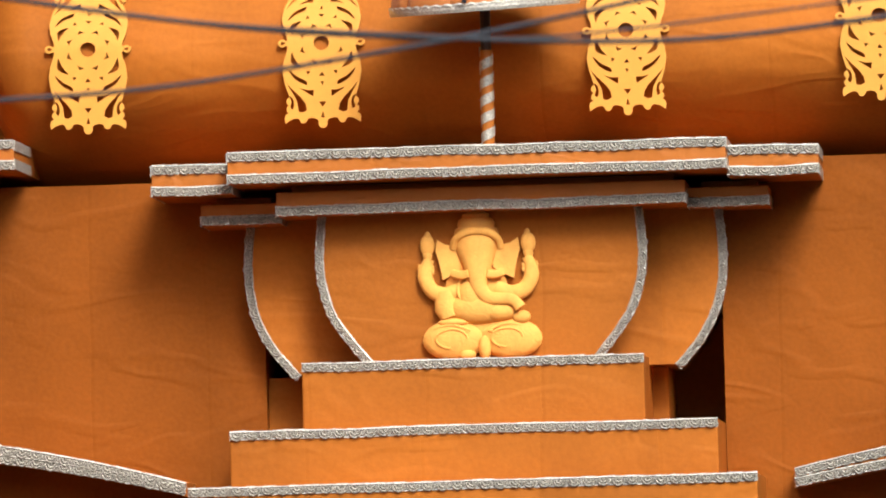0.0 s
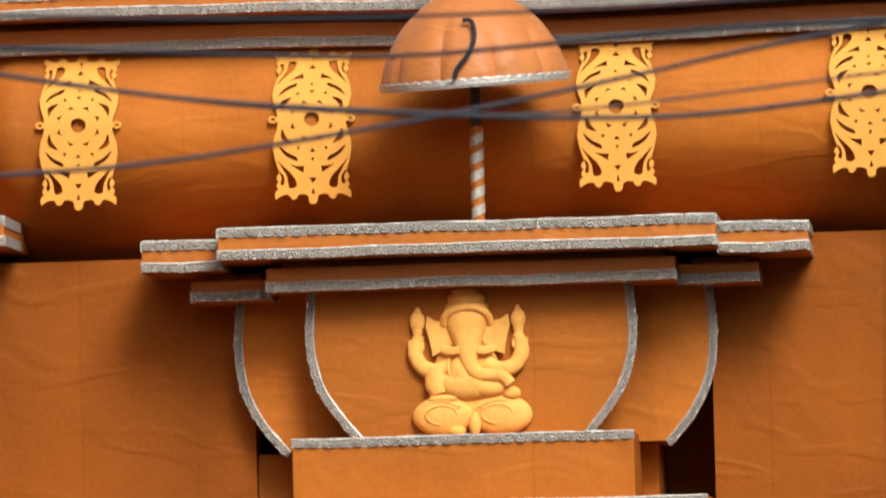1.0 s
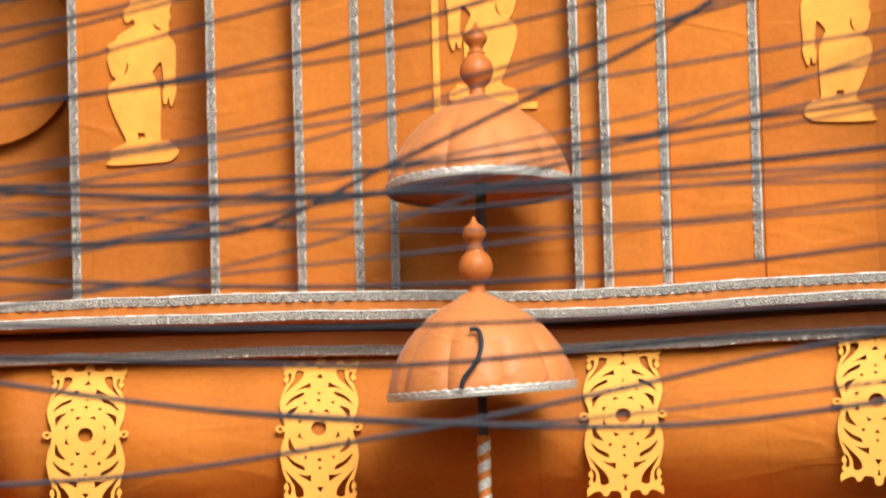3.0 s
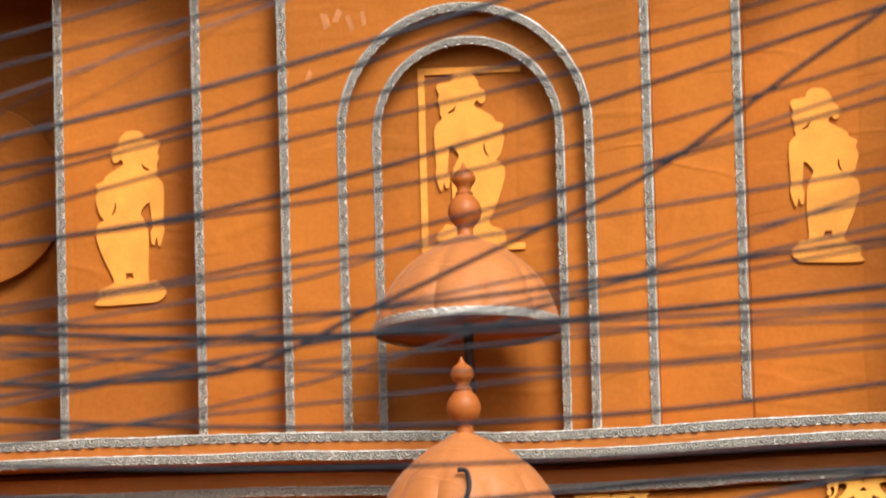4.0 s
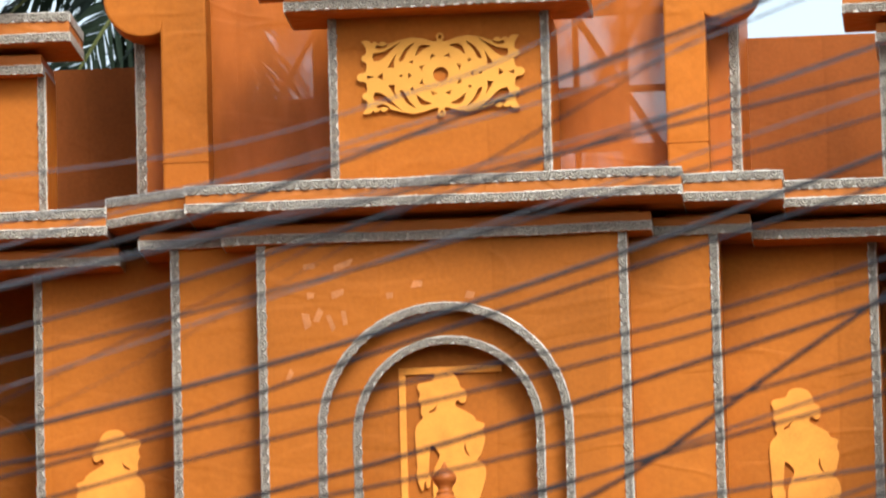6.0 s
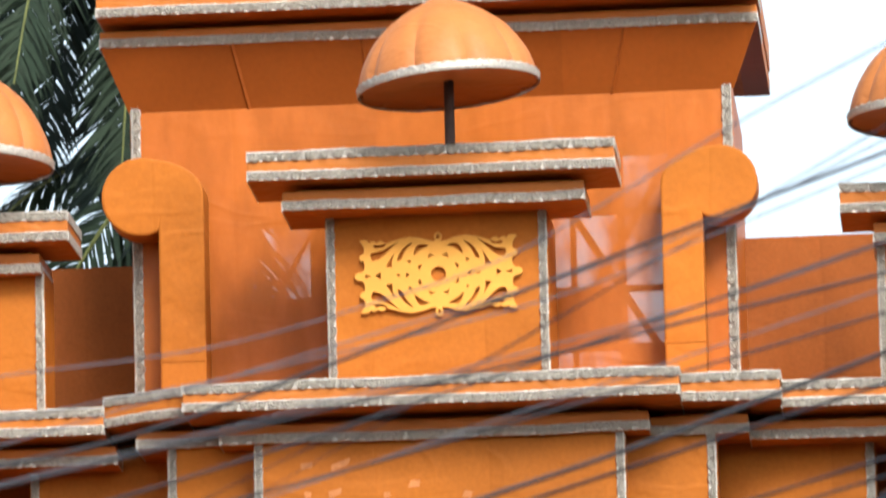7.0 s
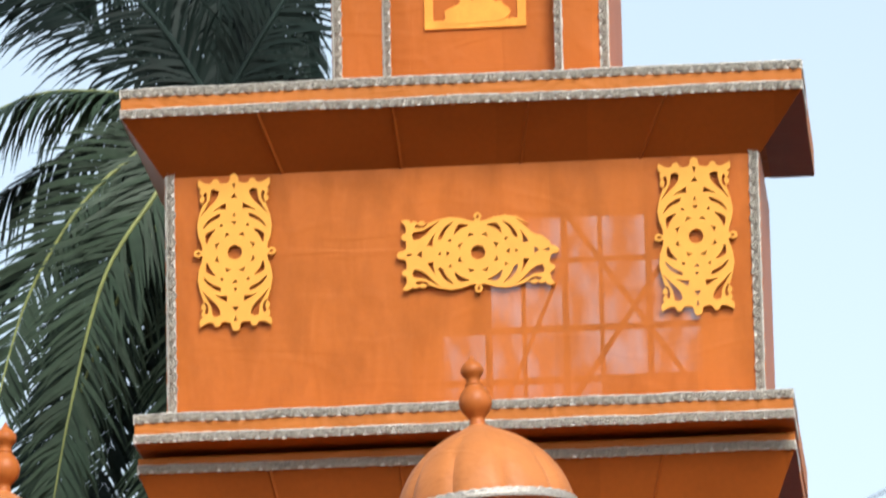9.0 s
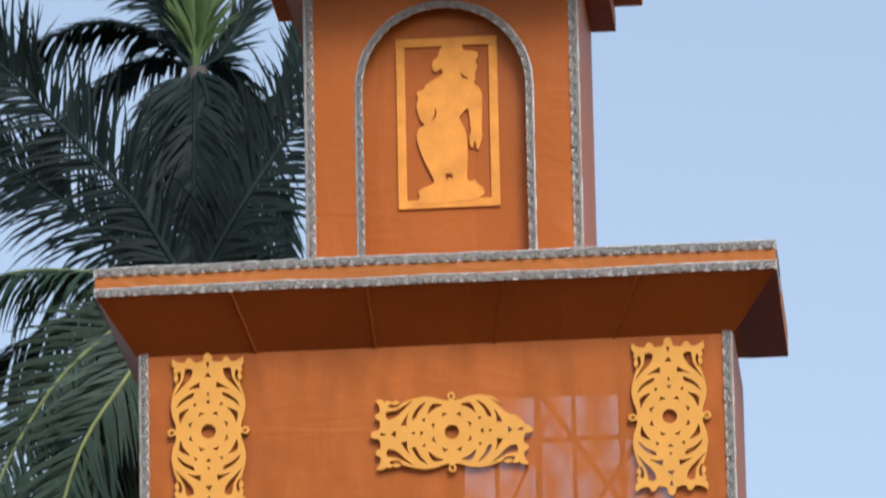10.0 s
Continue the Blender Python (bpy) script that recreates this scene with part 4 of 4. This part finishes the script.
# ---- kiosks ----
def kiosk(label, x0, x1, yf, c0, c1, cyf, ztop):
    ob = thing("kiosk", label, "kiosk", "kiosks")
    s = Soup()
    s.box(x0, x1, yf, 0.58, 12.05, ztop - 0.42)
    part("body", s, CLOTH, ob)
    for x, d in ((x0 + 0.004, 1), (x1 - 0.004, -1)):
        lace("lace", [(x, yf - 0.002, 12.08 + (ztop - 12.52) * k / 5) for k in range(6)], ob, d, 0.08)
    slab(ob, c0, c1, cyf, cyf + 0.85, ztop - 0.24, ztop)
    slab(ob, c0 + 0.26, c1 - 0.26, cyf + 0.18, cyf + 0.95, ztop - 0.46, ztop - 0.242, trims=1)


kiosk("orange cloth kiosk with a fretwork panel", -0.41, 1.4, -0.45, -0.98, 1.99, -1.0, 13.98)
kiosk("orange cloth corner kiosk", -3.95, -2.78, 0.0, -4.16, -2.535, -0.35, 13.69)
kiosk("orange cloth corner kiosk", 4.05, 5.2, 0.0, 3.78, 5.4, -0.35, 13.66)


def scroll(cx, cz, r, bx0, bx1, zt, d):
    """A flat pilaster that curls outward into a roll at its head."""
    so = Soup()
    inner = bx1 if d < 0 else bx0
    outer = bx0 if d < 0 else bx1
    arc = [(cx + r * math.cos(math.radians(90 - d * a)), cz + r * math.sin(math.radians(90 - d * a))) for a in range(0, 205, 12)]
    line = [(inner, 12.06)] + [(cx + (inner - cx) * math.cos(math.radians(u)), cz + (zt - cz) * math.sin(math.radians(u))) for u in range(0, 90, 10)] + arc + [(outer, cz - r * 0.86), (outer, 12.06)]
    so.plate(line if d > 0 else line[::-1], 0.17, 0.55)
    ob = thing("scroll_pilaster", "orange cloth pilaster curling into a scroll", "pilaster", "scroll pilasters")
    part("shaft", so, CLOTH, ob, bevel=0.02)
    so = Soup()
    xs = sorted((inner, outer))
    so.box(xs[0] - 0.004, xs[1] + 0.004, 0.163, 0.4, 12.5, 12.515)
    part("seam", so, CLOTH, ob)


scroll(-1.99, 13.9, 0.33, -1.85, -1.47, 14.22, -1)
scroll(2.79, 13.83, 0.31, 2.3, 2.64, 14.14, 1)


# ---- coconut palms behind ----
def frond(owner, path, leaf_len, droop, face, rib_mat, leaf_mat, spread=1.0):
    """A feather leaf along a bowed midrib with two rows of leaflets. face: 0 for a leaf lying flat, 1 for one hanging broad side to the street."""
    pts = [Vector(p) for p in catmull(path, 10)]
    m = len(pts) - 1
    so = Soup()
    so.tube(pts, [0.034 * (1 - 0.8 * k / m) for k in range(m + 1)], 6)
    ob = part("frond", so, rib_mat, owner)
    length = sum((b - a).length for a, b in zip(pts, pts[1:]))
    n, lv = int(length / 0.026), Soup()
    for k in range(n):
        t = 0.1 + 0.89 * k / n
        u = t * m
        q0 = min(int(u), m - 1)
        p = pts[q0].lerp(pts[q0 + 1], u - q0)
        tan = (pts[min(q0 + 2, m)] - pts[max(q0 - 1, 0)]).normalized()
        sidev = tan.cross(Vector((0, face, 1 - face))).normalized()
        L = leaf_len * (0.45 + 0.55 * math.sin(math.pi * min(1, t * 0.9 + 0.1))) * random.uniform(0.55, 1.2)
        for sg in (-1, 1):
            if random.random() < 0.08:  # torn away
                continue
            d = (tan * random.uniform(0.6, 0.95) + sidev * sg * spread * random.uniform(0.6, 0.9) + Vector((random.uniform(-0.1, 0.1), random.uniform(-0.3, 0.3), 0.1 - droop * 0.35))).normalized()
            w = (tan - d * tan.dot(d)).normalized() * random.uniform(0.013, 0.022)
            q, dd = [p], d.copy()
            for j in range(4):
                q.append(q[-1] + dd * L / 4)
                dd = (dd + Vector((0, 0, -droop * (0.2 + 0.2 * j)))).normalized()
            ws = (0.5, 1.0, 0.9, 0.6, 0.06)
            lv.add([v for c, f in zip(q, ws) for v in (c - w * f, c + w * f)], [(2 * e, 2 * e + 2, 2 * e + 3, 2 * e + 1) for e in range(4)])
    part("foliage", lv, leaf_mat, ob)


def palm(label, base, crown, fronds, seed):
    """fronds: rows of leaf length, droop, face, leaflet spread, leaf material and the places (x, y, z) that the midrib passes after the crown."""
    random.seed(seed)
    ob = thing("coconut_palm", label, "palm tree", "coconut palms")
    s = Soup()
    a, b = Vector(base), Vector(crown)
    pts = [a.lerp(b, k / 12) + Vector((0.25 * math.sin(k / 12 * 3.1), 0, 0)) for k in range(13)]
    s.tube(pts, [0.2 - 0.008 * k + (0.05 if k == 0 else 0) for k in range(13)], 12)
    part("trunk", s, BARK, ob, smooth=True)
    for leaf_len, droop, face, spread, mat, *way in fronds:
        frond(ob, [crown] + way, leaf_len, droop, face, RACHIS if mat == LEAF_GREEN else mat, mat, spread)


palm("tall dark coconut palm behind the tower", (-2.3, 10.2, 0), (-2.66, 10.0, 23.35), [
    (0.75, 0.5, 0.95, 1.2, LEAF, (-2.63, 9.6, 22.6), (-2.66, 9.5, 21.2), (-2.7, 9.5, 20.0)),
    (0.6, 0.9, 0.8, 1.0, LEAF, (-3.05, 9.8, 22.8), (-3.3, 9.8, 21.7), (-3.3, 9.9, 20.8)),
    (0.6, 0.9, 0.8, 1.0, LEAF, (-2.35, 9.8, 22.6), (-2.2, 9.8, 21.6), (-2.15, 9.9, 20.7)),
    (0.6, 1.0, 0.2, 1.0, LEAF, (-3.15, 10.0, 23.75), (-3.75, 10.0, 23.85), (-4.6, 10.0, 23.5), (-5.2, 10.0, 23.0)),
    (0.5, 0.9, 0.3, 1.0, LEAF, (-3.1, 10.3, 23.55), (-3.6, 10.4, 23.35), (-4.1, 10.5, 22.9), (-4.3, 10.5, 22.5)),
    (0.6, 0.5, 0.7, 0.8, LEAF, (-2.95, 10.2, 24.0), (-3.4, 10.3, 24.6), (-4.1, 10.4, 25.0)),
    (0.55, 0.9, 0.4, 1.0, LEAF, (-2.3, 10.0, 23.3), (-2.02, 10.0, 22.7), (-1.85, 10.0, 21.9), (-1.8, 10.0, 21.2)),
    (0.6, 0.2, 0.9, 0.4, LEAF_YOUNG, (-2.8, 10.0, 24.1), (-2.95, 10.0, 24.9)),
    (0.6, 0.15, 0.9, 0.4, LEAF_YOUNG, (-2.66, 9.9, 24.0), (-2.6, 9.9, 25.0)),
    (0.6, 0.2, 0.9, 0.4, LEAF_YOUNG, (-2.5, 10.0, 24.0), (-2.35, 10.0, 24.8)),
    (0.55, 0.2, 0.8, 0.5, LEAF, (-2.45, 10.4, 23.6), (-2.1, 10.6, 24.3), (-1.95, 10.7, 24.9)),
    (0.55, 0.2, 0.8, 0.5, LEAF, (-2.25, 10.6, 23.1), (-1.85, 10.8, 23.3), (-1.65, 10.9, 24.2)),
    (0.7, 0.9, 0.8, 1.0, LEAF, (-2.85, 9.8, 22.9), (-2.95, 9.8, 21.9), (-2.95, 9.9, 20.6)),
    (0.7, 0.9, 0.8, 1.0, LEAF, (-2.5, 9.7, 22.9), (-2.4, 9.7, 21.9), (-2.4, 9.8, 20.6)),
    (0.6, 0.4, 0.8, 0.7, LEAF, (-2.85, 10.4, 24.0), (-3.15, 10.5, 24.6), (-3.4, 10.6, 25.2)),
    (0.7, 0.8, 0.6, 1.0, LEAF, (-2.7, 10.9, 23.3), (-2.9, 11.4, 22.2), (-2.95, 11.6, 20.9)),
    (0.7, 0.8, 0.6, 1.0, LEAF, (-2.5, 10.9, 23.2), (-2.3, 11.4, 22.0), (-2.2, 11.6, 20.7)),
], 4)
palm("coconut palm with yellow-green ribs and drooping fronds", (-2.0, 8.2, 0), (-2.45, 7.6, 20.35), [
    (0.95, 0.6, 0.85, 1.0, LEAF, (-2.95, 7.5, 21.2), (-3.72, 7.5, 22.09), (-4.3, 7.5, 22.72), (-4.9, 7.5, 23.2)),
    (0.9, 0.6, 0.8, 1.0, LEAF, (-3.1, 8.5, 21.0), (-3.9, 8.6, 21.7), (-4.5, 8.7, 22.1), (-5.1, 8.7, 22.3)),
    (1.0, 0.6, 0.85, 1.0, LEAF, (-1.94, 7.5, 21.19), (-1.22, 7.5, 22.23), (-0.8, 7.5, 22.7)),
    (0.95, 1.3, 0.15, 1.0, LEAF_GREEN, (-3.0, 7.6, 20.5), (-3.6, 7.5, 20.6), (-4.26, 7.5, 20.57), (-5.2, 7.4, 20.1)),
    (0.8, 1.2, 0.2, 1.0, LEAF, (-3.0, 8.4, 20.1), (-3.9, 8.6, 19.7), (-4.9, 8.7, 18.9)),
    (0.85, 0.35, 0.95, 1.0, LEAF_GREEN, (-2.8, 7.4, 20.15), (-3.22, 7.2, 19.86), (-3.73, 7.1, 19.33), (-4.22, 7.1, 18.47), (-4.5, 7.1, 17.5)),
    (0.95, 0.35, 0.95, 1.0, LEAF_GREEN, (-2.66, 7.2, 19.95), (-2.98, 6.9, 19.38), (-3.44, 6.8, 18.6), (-3.76, 6.8, 17.4), (-3.95, 6.8, 16.4)),
    (0.85, 0.4, 0.95, 1.0, LEAF_GREEN, (-2.55, 8.0, 19.6), (-2.8, 8.2, 18.2), (-3.05, 8.3, 16.9), (-3.15, 8.3, 15.8)),
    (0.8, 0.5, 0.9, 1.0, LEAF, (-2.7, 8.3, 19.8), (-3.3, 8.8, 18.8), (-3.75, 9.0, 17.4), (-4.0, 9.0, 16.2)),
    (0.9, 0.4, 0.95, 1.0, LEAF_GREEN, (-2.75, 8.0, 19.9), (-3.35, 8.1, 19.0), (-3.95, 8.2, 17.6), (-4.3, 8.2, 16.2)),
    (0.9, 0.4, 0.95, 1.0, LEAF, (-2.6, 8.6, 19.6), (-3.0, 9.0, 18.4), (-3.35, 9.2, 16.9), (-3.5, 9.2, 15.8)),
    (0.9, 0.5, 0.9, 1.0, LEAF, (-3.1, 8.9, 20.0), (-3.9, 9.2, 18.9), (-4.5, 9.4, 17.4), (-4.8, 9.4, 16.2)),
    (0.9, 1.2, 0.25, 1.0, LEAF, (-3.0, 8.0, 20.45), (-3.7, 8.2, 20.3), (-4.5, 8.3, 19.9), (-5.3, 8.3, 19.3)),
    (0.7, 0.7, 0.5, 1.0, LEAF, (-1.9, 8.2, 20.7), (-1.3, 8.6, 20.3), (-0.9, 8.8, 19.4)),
], 9)
palm("low coconut palm far behind the tower", (-2.6, 13.0, 0), (-2.95, 12.6, 16.9), [
    (0.9, 0.7, 0.8, 1.0, LEAF, (-3.1, 12.4, 16.2), (-3.35, 12.4, 15.2), (-3.5, 12.4, 14.0)),
    (0.9, 0.7, 0.8, 1.0, LEAF, (-2.9, 12.4, 16.3), (-2.95, 12.4, 15.2), (-3.0, 12.4, 13.8)),
    (0.9, 0.6, 0.9, 1.0, LEAF_GREEN, (-3.5, 12.4, 16.6), (-4.2, 12.4, 15.6), (-4.6, 12.4, 14.6)),
    (0.8, 0.5, 0.9, 1.0, LEAF_GREEN, (-3.4, 12.6, 16.0), (-4.1, 12.7, 14.9), (-4.4, 12.7, 13.8)),
    (0.8, 1.0, 0.3, 1.0, LEAF_GREEN, (-3.9, 12.8, 17.0), (-4.9, 12.8, 16.4), (-5.6, 12.8, 15.3)),
    (0.9, 0.7, 0.8, 1.0, LEAF, (-2.5, 12.4, 16.2), (-2.3, 12.4, 15.0), (-2.2, 12.4, 13.6)),
], 15)


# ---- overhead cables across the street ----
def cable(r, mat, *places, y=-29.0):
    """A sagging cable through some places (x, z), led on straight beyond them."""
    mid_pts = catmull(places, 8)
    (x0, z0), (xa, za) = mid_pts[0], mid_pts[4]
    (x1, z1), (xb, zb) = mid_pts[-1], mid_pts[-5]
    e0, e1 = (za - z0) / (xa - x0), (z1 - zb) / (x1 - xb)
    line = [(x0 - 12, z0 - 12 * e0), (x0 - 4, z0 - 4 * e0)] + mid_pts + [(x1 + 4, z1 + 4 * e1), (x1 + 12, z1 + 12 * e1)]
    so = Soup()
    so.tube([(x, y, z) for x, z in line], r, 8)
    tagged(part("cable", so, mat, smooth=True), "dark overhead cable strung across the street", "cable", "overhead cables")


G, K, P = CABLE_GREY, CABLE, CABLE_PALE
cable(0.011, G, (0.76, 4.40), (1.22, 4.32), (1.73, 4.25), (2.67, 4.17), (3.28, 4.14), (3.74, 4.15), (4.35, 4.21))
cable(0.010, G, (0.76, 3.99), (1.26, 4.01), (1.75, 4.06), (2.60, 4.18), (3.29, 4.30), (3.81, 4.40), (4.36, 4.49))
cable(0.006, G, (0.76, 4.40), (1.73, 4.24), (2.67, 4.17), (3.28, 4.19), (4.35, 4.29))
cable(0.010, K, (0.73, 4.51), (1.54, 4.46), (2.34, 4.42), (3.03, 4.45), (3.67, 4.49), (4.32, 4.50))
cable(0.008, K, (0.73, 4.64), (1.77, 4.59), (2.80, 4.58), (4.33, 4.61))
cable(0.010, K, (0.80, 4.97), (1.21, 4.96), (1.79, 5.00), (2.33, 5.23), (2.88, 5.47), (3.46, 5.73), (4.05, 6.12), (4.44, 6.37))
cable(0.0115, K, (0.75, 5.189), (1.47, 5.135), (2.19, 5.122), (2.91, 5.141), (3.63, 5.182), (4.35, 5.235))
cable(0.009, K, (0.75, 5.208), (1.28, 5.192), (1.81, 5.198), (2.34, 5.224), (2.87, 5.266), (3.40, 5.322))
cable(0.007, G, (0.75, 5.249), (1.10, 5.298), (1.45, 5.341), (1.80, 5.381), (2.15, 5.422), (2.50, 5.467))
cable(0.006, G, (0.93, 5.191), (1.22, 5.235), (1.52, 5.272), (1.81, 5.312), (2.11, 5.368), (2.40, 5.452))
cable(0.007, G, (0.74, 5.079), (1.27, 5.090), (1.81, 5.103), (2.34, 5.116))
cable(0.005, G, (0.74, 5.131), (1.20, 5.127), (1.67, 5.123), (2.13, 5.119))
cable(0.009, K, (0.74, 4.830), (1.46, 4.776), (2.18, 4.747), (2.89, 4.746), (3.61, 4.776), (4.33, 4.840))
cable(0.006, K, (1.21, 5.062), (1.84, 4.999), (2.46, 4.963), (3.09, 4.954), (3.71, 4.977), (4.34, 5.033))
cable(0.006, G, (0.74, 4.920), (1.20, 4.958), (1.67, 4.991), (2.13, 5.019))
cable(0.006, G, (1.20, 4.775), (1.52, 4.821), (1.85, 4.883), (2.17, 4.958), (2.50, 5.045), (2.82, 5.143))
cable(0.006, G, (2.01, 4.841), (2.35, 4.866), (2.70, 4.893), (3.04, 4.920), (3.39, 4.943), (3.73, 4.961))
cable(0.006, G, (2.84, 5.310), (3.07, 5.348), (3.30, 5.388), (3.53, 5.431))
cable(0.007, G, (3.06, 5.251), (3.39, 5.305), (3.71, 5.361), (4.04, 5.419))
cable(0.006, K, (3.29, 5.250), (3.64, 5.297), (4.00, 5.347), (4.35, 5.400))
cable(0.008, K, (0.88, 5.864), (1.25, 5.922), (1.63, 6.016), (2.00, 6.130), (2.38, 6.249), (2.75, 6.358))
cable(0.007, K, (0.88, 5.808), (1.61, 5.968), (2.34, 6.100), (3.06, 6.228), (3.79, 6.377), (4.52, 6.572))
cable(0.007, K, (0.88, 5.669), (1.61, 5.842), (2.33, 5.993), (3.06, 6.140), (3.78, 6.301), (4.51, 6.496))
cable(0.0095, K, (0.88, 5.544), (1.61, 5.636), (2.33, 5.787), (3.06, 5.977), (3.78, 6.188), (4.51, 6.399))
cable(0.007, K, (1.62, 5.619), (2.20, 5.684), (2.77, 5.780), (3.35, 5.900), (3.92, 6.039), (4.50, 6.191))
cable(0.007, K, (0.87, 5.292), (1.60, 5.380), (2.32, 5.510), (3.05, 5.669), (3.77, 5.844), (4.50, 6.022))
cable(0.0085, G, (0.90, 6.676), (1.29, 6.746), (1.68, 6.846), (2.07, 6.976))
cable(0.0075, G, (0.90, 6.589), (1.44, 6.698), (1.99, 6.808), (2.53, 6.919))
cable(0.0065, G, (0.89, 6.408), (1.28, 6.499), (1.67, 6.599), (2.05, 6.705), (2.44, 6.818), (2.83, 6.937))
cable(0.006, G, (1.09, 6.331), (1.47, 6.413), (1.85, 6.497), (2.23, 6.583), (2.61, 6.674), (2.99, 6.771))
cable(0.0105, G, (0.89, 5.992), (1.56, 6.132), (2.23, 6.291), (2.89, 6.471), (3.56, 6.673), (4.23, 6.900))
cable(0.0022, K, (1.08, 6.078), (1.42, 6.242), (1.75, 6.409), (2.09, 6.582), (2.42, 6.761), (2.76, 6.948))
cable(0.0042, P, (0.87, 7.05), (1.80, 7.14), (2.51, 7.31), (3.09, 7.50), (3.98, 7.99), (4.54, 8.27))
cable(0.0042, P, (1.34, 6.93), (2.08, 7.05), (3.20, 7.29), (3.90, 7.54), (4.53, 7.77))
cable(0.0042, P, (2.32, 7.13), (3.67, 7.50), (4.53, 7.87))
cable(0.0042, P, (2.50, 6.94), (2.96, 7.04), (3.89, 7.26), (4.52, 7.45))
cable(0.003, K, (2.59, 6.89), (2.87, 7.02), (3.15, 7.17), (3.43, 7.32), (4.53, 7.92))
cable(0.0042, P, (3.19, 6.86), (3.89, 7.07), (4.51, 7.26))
